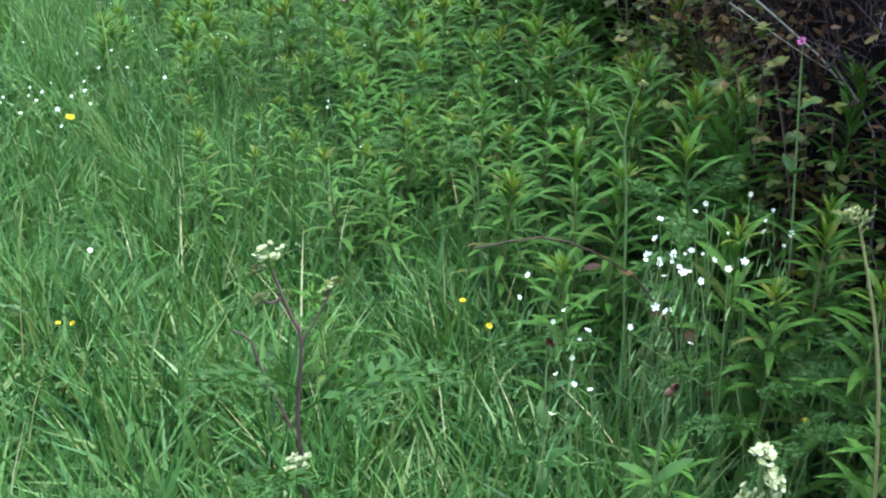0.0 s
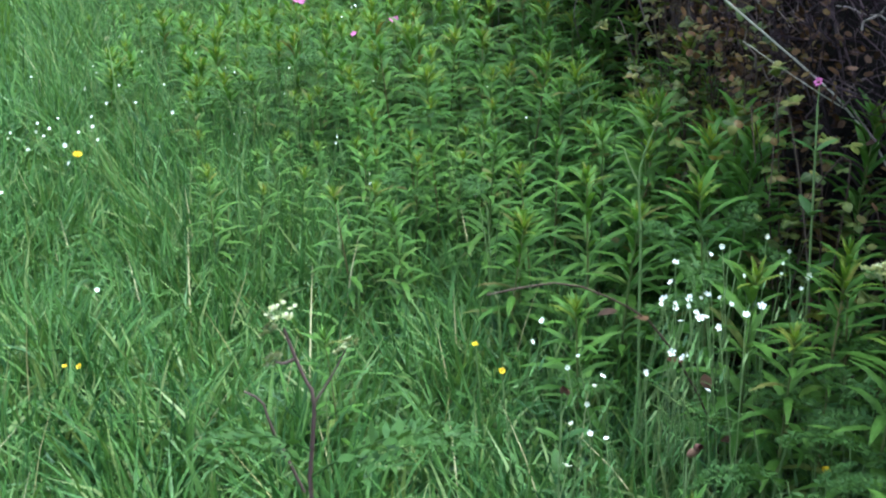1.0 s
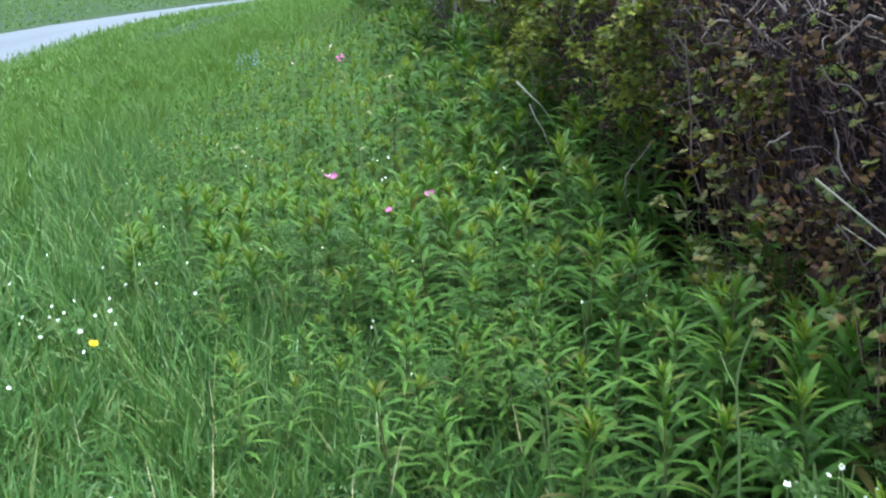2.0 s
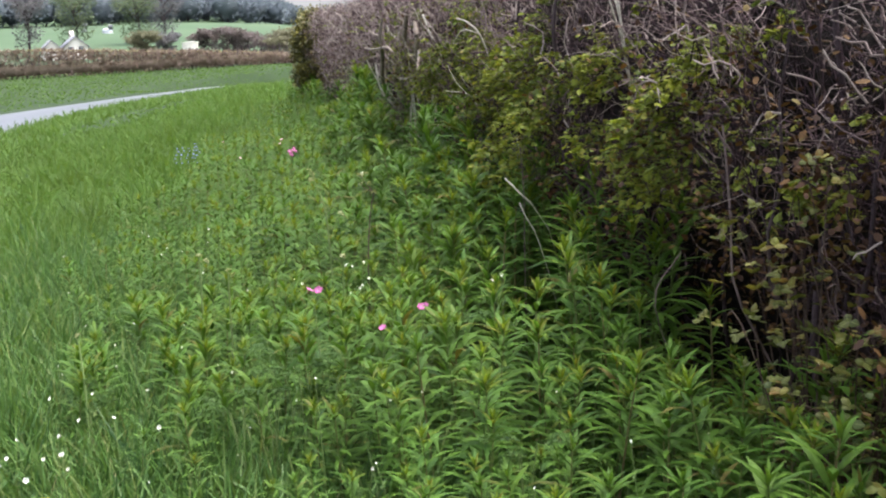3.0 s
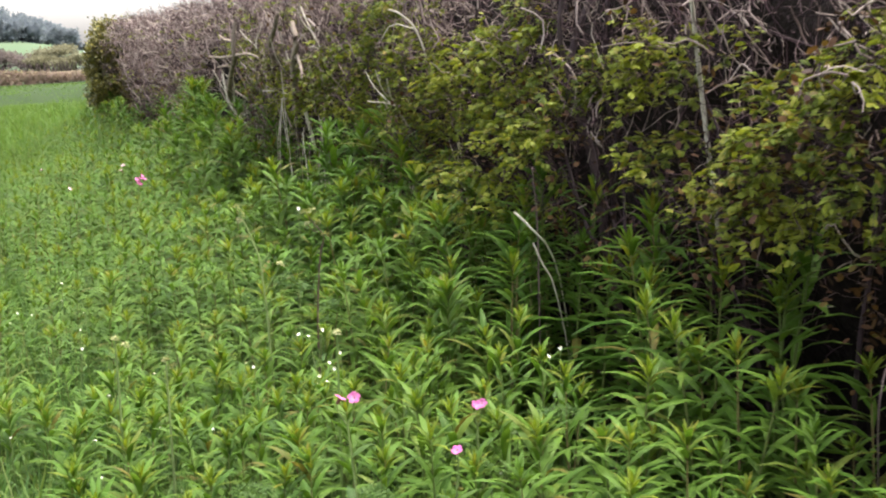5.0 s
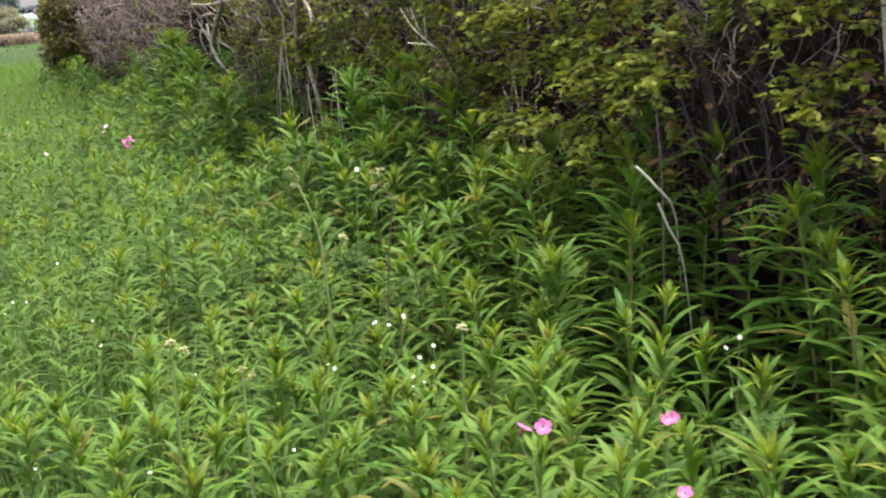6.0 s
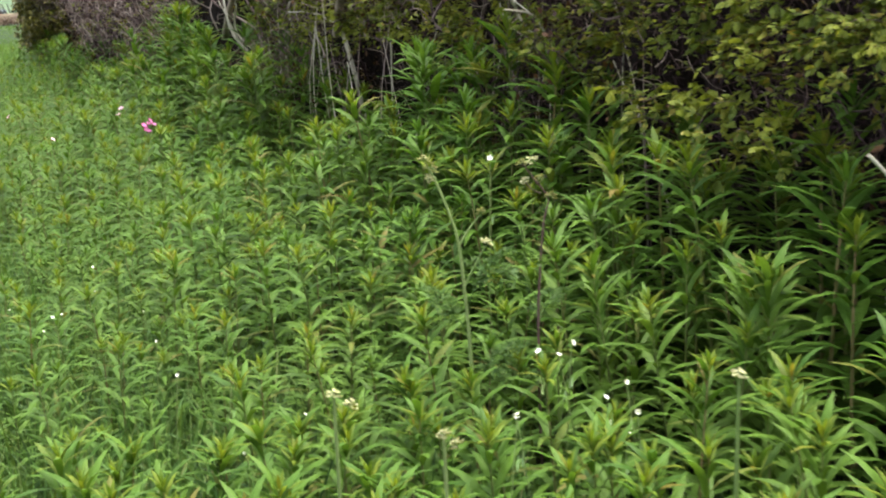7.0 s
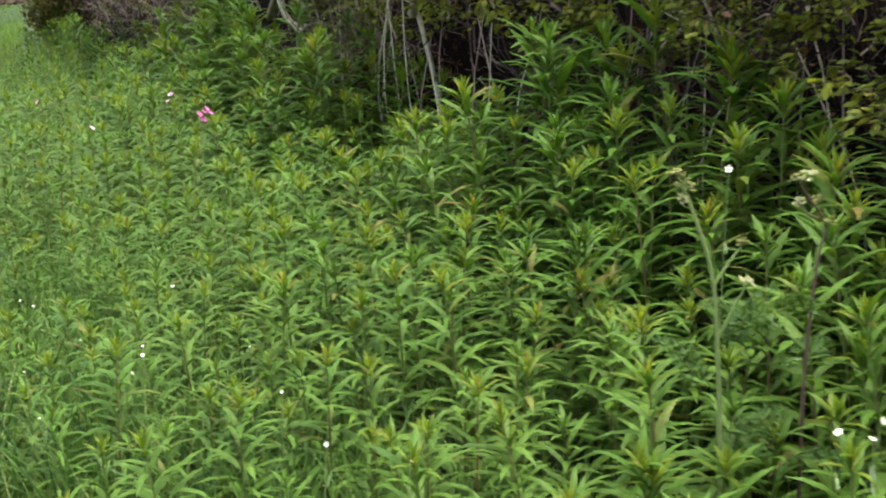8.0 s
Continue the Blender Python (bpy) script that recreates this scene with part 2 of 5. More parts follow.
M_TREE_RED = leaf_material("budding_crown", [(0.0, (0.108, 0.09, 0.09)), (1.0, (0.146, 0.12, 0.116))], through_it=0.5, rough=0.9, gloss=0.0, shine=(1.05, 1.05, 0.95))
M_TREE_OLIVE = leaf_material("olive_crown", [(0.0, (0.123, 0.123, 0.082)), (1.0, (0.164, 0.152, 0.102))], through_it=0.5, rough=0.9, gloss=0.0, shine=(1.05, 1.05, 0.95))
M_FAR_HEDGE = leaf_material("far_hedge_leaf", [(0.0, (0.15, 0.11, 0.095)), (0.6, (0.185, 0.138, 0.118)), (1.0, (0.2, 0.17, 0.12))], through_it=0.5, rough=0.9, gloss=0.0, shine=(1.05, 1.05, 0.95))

# ---------------------------------------------------------------- mesh tools
rng = np.random.default_rng(7)


def U(a, b, n):
    return rng.uniform(a, b, n)


def mesh_from(name, geo, mats):
    """A mesh from arrays: points, four-sided faces, uv of the points, and optionally a material index for each face."""
    V, Q, UV = geo[:3]
    me = bpy.data.meshes.new(name)
    me.vertices.add(len(V))
    me.vertices.foreach_set("co", np.ascontiguousarray(V, np.float32).ravel())
    me.loops.add(Q.size)
    me.loops.foreach_set("vertex_index", np.ascontiguousarray(Q, np.int32).ravel())
    me.polygons.add(len(Q))
    me.polygons.foreach_set("loop_start", np.arange(len(Q), dtype=np.int32) * 4)
    layer = me.uv_layers.new(name="UVMap")
    layer.data.foreach_set("uv", np.ascontiguousarray(UV[Q.ravel()], np.float32).ravel())
    for mt in mats if isinstance(mats, (list, tuple)) else [mats]:
        me.materials.append(mt)
    if len(geo) > 3:
        me.polygons.foreach_set("material_index", np.ascontiguousarray(geo[3], np.int32))
    me.polygons.foreach_set("use_smooth", np.ones(len(Q), bool))
    me.update(calc_edges=True)
    return me


def join(*parts):
    """Several geometries as one."""
    Vs, Qs, Us, n = [], [], [], 0
    for g in parts:
        Vs.append(g[0])
        Qs.append(g[1] + n)
        Us.append(g[2])
        n += len(g[0])
    return np.concatenate(Vs), np.concatenate(Qs), np.concatenate(Us)


def join_mats(pairs):
    g = join(*[p for p, _ in pairs])
    return (*g, np.concatenate([np.full(len(p[1]), i) for p, i in pairs]))


def arr(v, n):
    return np.broadcast_to(np.asarray(v, float), (n,)).copy()


def blades(base, az, lean, curl, length, width, rows=3, profile=(0.7, 1.0, 0.8, 0.06), fold=0.0, twist=0.0):
    """Blades and leaves: each grows from its base towards az, lean radians off the upright, and bends by curl on the way."""
    base = np.asarray(base, float).reshape(-1, 3)
    N = len(base)
    az, lean, curl, length, width, twist = (arr(v, N) for v in (az, lean, curl, length, width, twist))
    s = np.linspace(0, 1, rows + 1)
    th = lean[:, None] + curl[:, None] * s
    mid = (th[:, 1:] + th[:, :-1]) / 2
    ca, sa = np.cos(az)[:, None], np.sin(az)[:, None]
    step = np.stack([np.sin(mid) * ca, np.sin(mid) * sa, np.cos(mid)], -1) * (length / rows)[:, None, None]
    P = np.concatenate([np.zeros((N, 1, 3)), np.cumsum(step, 1)], 1) + base[:, None]
    side = np.stack([-sa, ca, 0 * ca], -1)
    upn = np.stack([np.cos(th) * ca, np.cos(th) * sa, -np.sin(th)], -1)
    ct, st = np.cos(twist)[:, None, None], np.sin(twist)[:, None, None]
    across, out = ct * side + st * upn, ct * upn - st * side
    w = width[:, None, None] * np.asarray(profile)[None, :, None] / 2
    if fold:
        cols = [P - across * w, P + out * w * fold, P + across * w]
    else:
        cols = [P - across * w, P + across * w]
    C = len(cols)
    V = np.stack(cols, 2).reshape(-1, 3)
    uv = np.stack(np.broadcast_arrays(np.linspace(0, 1, C)[None, None, :], s[None, :, None] + np.zeros((N, 1, 1))), -1).reshape(-1, 2)
    k = np.arange(N)[:, None, None] * (rows + 1) * C + np.arange(rows)[None, :, None] * C + np.arange(C - 1)[None, None, :]
    Q = np.stack([k, k + 1, k + C + 1, k + C], -1).reshape(-1, 4)
    return V, Q, uv


def tubes(paths, radii, sides=4):
    """Round stems along paths (N, R, 3), with radii (N, R) or (R,)."""
    P = np.asarray(paths, float)
    if P.ndim == 2:
        P = P[None]
    N, R, _ = P.shape
    rad = np.broadcast_to(np.asarray(radii, float), (N, R))
    T = np.gradient(P, axis=1)
    T /= np.linalg.norm(T, axis=2, keepdims=True) + 1e-9
    ref = np.where(np.abs(T[:, :1, 2:3]) > 0.8, np.array([1.0, 0, 0]), np.array([0, 0, 1.0]))
    A = np.cross(T, np.broadcast_to(ref, T.shape))
    A /= np.linalg.norm(A, axis=2, keepdims=True) + 1e-9
    B = np.cross(T, A)
    a = np.arange(sides) * 2 * math.pi / sides
    V = P[:, :, None] + rad[:, :, None, None] * (np.cos(a)[:, None] * A[:, :, None] + np.sin(a)[:, None] * B[:, :, None])
    uv = np.stack(np.broadcast_arrays(np.arange(sides)[None, None, :] / sides, np.linspace(0, 1, R)[None, :, None] + np.zeros((N, 1, 1))), -1)
    k = np.arange(N)[:, None, None] * R * sides + np.arange(R - 1)[None, :, None] * sides
    i, j = np.arange(sides)[None, None, :], (np.arange(sides)[None, None, :] + 1) % sides
    Q = np.stack([k + i, k + j, k + sides + j, k + sides + i], -1).reshape(-1, 4)
    return V.reshape(-1, 3), Q, uv.reshape(-1, 2)


def bend(points, n=8):
    """A smooth line that passes through all the given points."""
    p = np.asarray(points, float)
    q = np.concatenate([2 * p[:1] - p[1:2], p, 2 * p[-1:] - p[-2:-1]])
    t = np.linspace(0, len(p) - 1 - 1e-6, n)
    k = t.astype(int)
    f = (t - k)[:, None]
    a, b, c, d = q[k], q[k + 1], q[k + 2], q[k + 3]
    return 0.5 * (2 * b + (c - a) * f + (2 * a - 5 * b + 4 * c - d) * f ** 2 + (3 * b - a - 3 * c + d) * f ** 3)


def place(geo, pts, turn, size, tilt=None):
    """Copies of one geometry at points, turned about the upright and scaled."""
    V, Q, UV = geo
    n = len(pts)
    c, s = np.cos(turn)[:, None], np.sin(turn)[:, None]
    W = V[None] * np.asarray(size)[:, None, None]
    if tilt is not None:
        W = W.copy()
        W[:, :, 0] += W[:, :, 2] * tilt[:, None]
    X = W[:, :, 0] * c - W[:, :, 1] * s
    Y = W[:, :, 0] * s + W[:, :, 1] * c
    out = np.stack([X, Y, W[:, :, 2]], -1) + np.asarray(pts)[:, None]
    return out.reshape(-1, 3), (Q[None] + (np.arange(n) * len(V))[:, None, None]).reshape(-1, 4), np.tile(UV, (n, 1))


def part(name, geo, material, parent, label=""):
    ob = new(name, geo if isinstance(geo, bpy.types.Mesh) else mesh_from(name, geo, material))
    ob.parent = parent
    return tagged(ob, label)


def thing(name, at, label, category, group=""):
    ob = new(name)
    ob.empty_display_size = 0.05
    ob.location = at
    return tagged(ob, label, category, group)


def fuzz(x, y, scale, seed=0.0):
    """Smooth noise from -1 to 1 on arrays."""
    x, y = np.asarray(x) / scale + seed, np.asarray(y) / scale - seed * 1.7
    return (np.sin(x * 1.7 + 1.3 * np.sin(y * 1.1 + seed)) + np.sin(y * 2.1 + 1.7 * np.sin(x * 0.9)) + np.sin((x + y) * 3.1 + 2 * np.sin(x - y))) / 3


def smooth(a, b, v):
    t = np.clip((np.asarray(v, float) - a) / (b - a), 0, 1)
    return t * t * (3 - 2 * t)


# ---------------------------------------------------------------- the lie of the land
ROAD_X = (-9.5, -6.7)


def road_shift(y):
    return np.interp(y, [-40, 12, 18, 23, 28.5, 32.5, 36, 38.5, 41, 46, 60], [0, 0, -0.15, -0.6, -0.7, -0.45, 0.2, 0.75, 1.2, 2.4, 4.5])


def ground_z(x, y):
    x, y = np.asarray(x, float), np.asarray(y, float)
    far = np.hypot(x, y)
    b = np.degrees(np.arctan2(x, y))
    z = 0.02 * fuzz(x, y, 0.9) * (1 - smooth(8, 20, far))
    side = x - road_shift(y)
    lane = smooth(5.2, 6.3, -side) * (1 - smooth(9.6, 12, -side))
    z = z - 0.3 * smooth(2.0, 6.4, -side) - 2.2 * lane * smooth(41, 52, y) * (1 - smooth(58, 72, y))
    z = z - 0.1 * smooth(25, 70, far) - 1.1 * smooth(76, 140, far)
    z = z + 7.7 * smooth(150, 365, far) * (1 - 0.15 * smooth(-11, -5, b) - 0.4 * smooth(-6.2, -3.3, b))
    rise = np.interp(b, [-40, -16, -10, -8, -6, -4.8, -3.5, 40], [20, 20, 14, 8.5, 4, 2, 0, 0])
    z = z + rise * smooth(365, 520, far) * (np.abs(b) < 60)
    return z


def steps(near, reach, first, grow):
    v, s, x = [0.0], first, 0.0
    while x < reach:
        if x > near:
            s *= grow
        x += s
        v.append(x)
    return v


pos = steps(14, 2600, 0.35, 1.11)
xs = np.array([-p for p in pos[:0:-1]] + pos)
ys = xs + 6.0
gx, gy = np.meshgrid(xs, ys, indexing="ij")
gv = np.stack([gx, gy, ground_z(gx, gy)], -1).reshape(-1, 3)
gi = np.arange(len(xs) - 1)[:, None] * len(ys) + np.arange(len(ys) - 1)[None, :]
gq = np.stack([gi, gi + len(ys), gi + len(ys) + 1, gi + 1], -1).reshape(-1, 4)
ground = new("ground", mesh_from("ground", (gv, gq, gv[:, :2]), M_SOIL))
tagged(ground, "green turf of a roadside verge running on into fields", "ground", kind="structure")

# the lane, a thin slab on the turf
ly = np.arange(-30, 60, 0.6)
lx = np.linspace(0, 1, 9)
LX, LY = np.meshgrid(lx, ly, indexing="ij")
RX = ROAD_X[1] + (ROAD_X[1] - ROAD_X[0]) * np.interp(LY, [26, 33, 37, 42], [1.05, 0.72, 0.66, 0.5]) * (LX - 1) + road_shift(LY) + 0.15 * fuzz(LY, LX * 9, 0.9) * (np.abs(LX - 0.5) > 0.4)
RZ = ground_z(RX, LY) + 0.008 + 0.055 * (1 - (2 * LX - 1) ** 4)
rv = np.stack([RX, LY, RZ], -1).reshape(-1, 3)
ri = np.arange(len(lx) - 1)[:, None] * len(ly) + np.arange(len(ly) - 1)[None, :]
rq = np.stack([ri, ri + len(ly), ri + len(ly) + 1, ri + 1], -1).reshape(-1, 4)
road = new("road", mesh_from("road", (rv, rq, np.stack([LX * 3.2, LY * 0.08], -1).reshape(-1, 2)), M_ROAD))
tagged(road, "narrow grey tarmac country lane beside the grass verge", "road", kind="structure")

# ---------------------------------------------------------------- grass
EDGE_Y = [0.0, 1.35, 1.85, 2.4, 3.3, 3.8, 4.8, 5.4, 6.2, 7.0, 10.0, 13.0, 18.0]
EDGE_X = [0.65, 0.42, 0.24, 0.02, -0.4, -0.8, -1.15, -1.35, -1.6, -1.75, -1.85, -2.1, -2.6]


def edge(y):
    """Where the open grass ends and the willowherb begins."""
    return np.interp(y, EDGE_Y, EDGE_X)


def face(y):
    """The verge-side face of the hedge."""
    return 0.62 - 0.148 * (np.asarray(y) - 3.4)


def on_ground(x, y, sink=0.0):
    return np.stack([x, y, ground_z(x, y) - sink], -1)


def grass(n, x0, x1, y0, y1, tall, wide, keep, rows=3):
    x, y = U(x0, x1, n), U(y0, y1, n)
    k = rng.random(n) < keep(x, y)
    x, y = x[k], y[k]
    n = len(x)
    L = (0.35 + 0.9 * rng.random(n) ** 0.8) * tall * (1 - 0.55 * smooth(2.6, 5.2, road_shift(y) - x)) * (1 + 0.3 * fuzz(x, y, 0.25, 3.0) + 0.2 * fuzz(x, y, 0.08, 7.0))
    az = U(0, 2 * math.pi, n) + 0.5 * fuzz(x, y, 0.4)
    return blades(on_ground(x, y, 0.01), az, U(0.0, 0.45, n), U(0.1, 1.75, n) ** 1.25, L, U(0.55, 1.25, n) * wide * (1 + 0.7 * (rng.random(n) < 0.1)), rows, twist=U(-1.2, 1.2, n),
                  profile=(0.75, 1.0, 0.75, 0.05) if rows == 3 else (0.9, 0.9, 0.06))


def keep_near(x, y):
    return (1.0 - 0.85 * smooth(-0.05, 0.6, x - edge(y))) * (x < face(y) + 0.1) * smooth(-1.9, -1.45, x) * smooth(0.35, 0.95, y)


def keep_mid(x, y):
    return (1.0 - 0.6 * smooth(0.0, 0.9, x - edge(y))) * (x < face(y))


g_near = grass(92000, -1.9, 1.0, 0.35, 3.6, 0.205, 0.0078, keep_near)
g_mid = grass(62000, -3.6, 0.5, 3.6, 9.0, 0.25, 0.0095, lambda x, y: keep_mid(x, y) * (1 - smooth(3.4, 8.5, y)), 2)
g_mid_far = grass(62000, -3.6, 0.5, 3.6, 9.2, 0.23, 0.0095, lambda x, y: keep_mid(x, y) * smooth(3.4, 8.5, y), 2)
grass_ob = new("grass", mesh_from("grass", join(g_near, g_mid), M_GRASS))
tagged(grass_ob, "long lush green grass growing over the verge", "grass", kind="stuff")


def keep_far(x, y):
    s = x - road_shift(y)
    return ((s > -6.65) & (x < face(y)) | (s < -9.6) | (y > 58) & (x < 3)) * np.where(s < -9.6, 0.8, 1.0)


g_far = grass(46000, -6.7, 0.0, 9.0, 22.0, 0.22, 0.016, keep_far, 2)
g_far2 = grass(46000, -26.0, 2.0, 20.0, 76.0, 0.15, 0.06, keep_far, 2)
g_end = grass(21000, -6.0, -1.2, 12.5, 32.0, 0.25, 0.02, lambda x, y: (x < edge(np.minimum(y, 18)) + 0.5) * smooth(-6.2, -3.0, x), 2)
g_left = grass(20000, -6.7, -3.4, 2.0, 10.0, 0.17, 0.012, keep_far, 2)
ey = U(12.0, 42.0, 16000)
ex = road_shift(ey) + ROAD_X[1] + rng.normal(0.3, 0.32, 16000)
g_edge = blades(on_ground(ex, ey, 0.01), U(0, 6.28, 16000), U(0.0, 0.5, 16000), U(0.1, 1.2, 16000), U(0.06, 0.2, 16000), U(0.015, 0.035, 16000), 2, (0.9, 0.9, 0.06))
verge_grass = new("grass", mesh_from("grass", join(g_mid_far, g_far, g_far2, g_left, g_end, g_edge), M_FAR_GRASS))
tagged(verge_grass, "bright green grass along the verges of the lane", "grass", kind="stuff")

g_round = grass(24000, -6.6, 0.9, -4.5, 3.8, 0.22, 0.016, lambda x, y: (x < face(y)) * smooth(0.9, 1.9, np.hypot(x + 0.3, y - 2.3)), 2)
g_join = grass(9000, -4.2, -1.6, 1.0, 9.5, 0.22, 0.013, lambda x, y: 1.0, 2)
by_ = U(2.9, 7.5, 30000)
bx_ = edge(by_) + U(-0.5, 0.75, 30000)
k_ = (bx_ < face(by_) - 0.25) & (rng.random(30000) < 0.5 - 0.3 * smooth(0.1, 0.7, bx_ - edge(by_)))
bx_, by_ = bx_[k_], by_[k_]
n_ = len(bx_)
g_bed = blades(on_ground(bx_, by_, 0.01), U(0, 6.28, n_), U(0.0, 0.35, n_), U(0.1, 1.3, n_), U(0.18, 0.38, n_), U(0.003, 0.0065, n_), 3, twist=U(-1.2, 1.2, n_))
bed_grass = new("grass", mesh_from("grass", g_bed, M_GRASS))
tagged(bed_grass, "tall thin grass growing up through the willowherb", "grass", kind="stuff")
around = new("grass", mesh_from("grass", join(g_round, g_join), M_GRASS))
tagged(around, "green grass on the trodden part of the verge", "grass", kind="stuff")

hy = U(2.6, 4.3, 3200)
hx = face(hy) + U(-0.35, 0.12, 3200)
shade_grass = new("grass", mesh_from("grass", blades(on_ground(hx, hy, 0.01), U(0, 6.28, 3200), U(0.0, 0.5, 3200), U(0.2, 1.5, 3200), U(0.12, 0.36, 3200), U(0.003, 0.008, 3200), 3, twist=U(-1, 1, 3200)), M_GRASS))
tagged(shade_grass, "thin green grass in the shade at the hedge foot", "grass", kind="stuff")

sx, sy = U(-1.6, 0.7, 260), U(0.8, 5.0, 260)
straw = new("dry_grass", mesh_from("dry_grass", blades(on_ground(sx, sy, 0.01), U(0, 6.28, 260), U(0.05, 0.6, 260), U(0, 0.7, 260), U(0.2, 0.36, 260), U(0.002, 0.0045, 260), 3), M_STRAW))
tagged(straw, "thin straw-coloured dead stalks among the green grass", "grass", kind="stuff")

# ---------------------------------------------------------------- willowherb
LEAF_PROFILE = (0.25, 0.8, 1.0, 0.72, 0.04)


def willow_leaf(n_bend):
    """One long narrow leaf along +x, one metre long before scaling."""
    lean, curl = n_bend
    return blades([(0, 0, 0)], 0.0, lean, curl, 1.0, 0.145, 4, LEAF_PROFILE, fold=-0.28)


LEAF_MESHES = [mesh_from("leaf", willow_leaf(b), M_WILLOW) for b in ((1.0, 0.95), (0.85, 0.95), (1.15, 1.0), (0.75, 1.2), (1.25, 0.75), (0.5, 1.05))]


def willow_layout(h, r):
    """Where the leaves of a plant of height h sit: height, turn, length, lean."""
    out, turn, z = [], r.uniform(0, 6.28), h * 0.2
    while z < h * 0.955:
        f = z / h
        out.append((z, turn, (0.118 - 0.045 * f ** 3) * r.uniform(0.75, 1.2), f))
        turn += 2.4 + r.uniform(-0.35, 0.35)
        z += h * r.uniform(0.017, 0.027)
    return out


def willow_stem(h, r):
    a = r.uniform(0, 6.28)
    k = r.uniform(0, 0.03)
    s = np.linspace(0, 1, 5)
    return np.stack([k * math.cos(a) * s * s, k * math.sin(a) * s * s, s * h], -1), tubes(np.stack([k * math.cos(a) * s * s, k * math.sin(a) * s * s, s * h - 0.01], -1), [0.003, 0.003, 0.0026, 0.002, 0.001], 5)


def willow_tuft(h, top, r):
    n = 12
    az = np.arange(n) * 2.4 + r.uniform(0, 6)
    f = np.linspace(1, 0.2, n)
    base = np.tile(top, (n, 1)) - np.stack([0 * f, 0 * f, 0.035 * f], -1)
    return blades(base, az, 0.05 + 0.75 * f + U(-0.12, 0.12, n), 0.1 + 0.95 * f, 0.018 + 0.048 * f, 0.0055 + 0.0035 * f, 3, (0.4, 1.0, 0.8, 0.05), fold=-0.3)


def willow_variant(seed):
    r = random.Random(seed)
    h = 0.45
    line, stem = willow_stem(h, r)
    lay = willow_layout(h, r)
    f = np.array([q[3] for q in lay])
    bx = np.array([np.interp(q[0], line[:, 2], line[:, 0]) for q in lay])
    by = np.array([np.interp(q[0], line[:, 2], line[:, 1]) for q in lay])
    b = np.stack([bx, by, [q[0] for q in lay]], -1)
    n = len(lay)
    leaves = blades(b, [q[1] for q in lay], 1.2 - 0.6 * f ** 2 + U(-0.2, 0.2, n), 1.0 - 0.1 * f + U(-0.3, 0.35, n), [q[2] for q in lay], np.array([q[2] for q in lay]) * 0.148, 3, (0.35, 1.0, 0.8, 0.05), fold=-0.28)
    return stem, leaves, willow_tuft(h, line[-1], r), lay, line


VARIANTS = [willow_variant(s) for s in range(9)]


def willow_height(x, y):
    x, y = np.asarray(x), np.asarray(y)
    into = np.clip((x - edge(y)) / (face(y) - edge(y) + 1e-3), 0, 1)
    return (0.34 + 0.28 * into ** 1.4 + 0.2 * smooth(0.7, 1.0, into) * smooth(5.6, 6.2, y) + 0.16 * smooth(0.8, 0.95, into) * smooth(3.9, 4.2, y) * (1 - smooth(4.9, 5.8, y)) + 0.05 * fuzz(x, y, 0.5, 1.0)) * (1 + 0.1 * smooth(7, 11, y)) * (1 - 0.25 * smooth(11.6, 12.6, y)) * (1 - 0.28 * smooth(0.7, 0.9, into) * smooth(7.0, 7.3, y) * (1 - smooth(8.0, 8.3, y))) * (1 - 0.35 * smooth(0.82, 0.97, into) * smooth(3.0, 3.3, y) * (1 - smooth(3.75, 4.0, y)))


def willow_spots():
    """A loose even scatter over the bed."""
    pts = []
    for y0, y1, gap in ((1.05, 3.0, 0.14), (3.0, 7.2, 0.118), (7.2, 11.0, 0.135), (11.0, 18.5, 0.17)):
        for yy in np.arange(y0, y1, gap):
            e, f = float(edge(yy)) - 0.4, float(face(yy)) + 0.12
            row = np.arange(e, f, gap)
            pts += [(x + rng.uniform(-0.45, 0.45) * gap, yy + rng.uniform(-0.45, 0.45) * gap) for x in row]
    p = np.array(pts)
    d = np.interp(p[:, 1], [1.5, 2.0, 2.5, 3.0], [0.4, 0.5, 0.8, 0.93]) * (1 - 0.3 * (fuzz(p[:, 0], p[:, 1], 0.35, 5.0) < -0.45))
    d = d * (0.12 + 0.88 * smooth(-0.4, 0.4, p[:, 0] - edge(p[:, 1]) + 0.2 * fuzz(p[:, 0], p[:, 1], 0.5, 9.0)))
    d = d * np.where(p[:, 1] > 6.0, smooth(-0.15, 0.15, p[:, 0] - edge(p[:, 1])), 1.0)
    bare = (np.hypot((p[:, 0] - 0.2) / 0.11, (p[:, 1] - 4.5) / 0.32) < 1) & (rng.random(len(p)) < 0.75)
    return p[(rng.random(len(p)) < d) & ~bare]


spots = willow_spots()
# the stretch of the bed that the walk passes nearest is made of single plants
near_bed = (spots[:, 1] > 3.75) & (spots[:, 1] < 5.5) & (spots[:, 0] > -1.3) & (spots[:, 0] < 0.1) | (spots[:, 1] > 1.75) & (spots[:, 1] < 2.45) & (spots[:, 0] > 0.1)
near_idx, rest_idx = np.flatnonzero(near_bed)[:129], np.flatnonzero(~near_bed)
rest_idx = np.concatenate([rest_idx, np.flatnonzero(near_bed)[129:]])

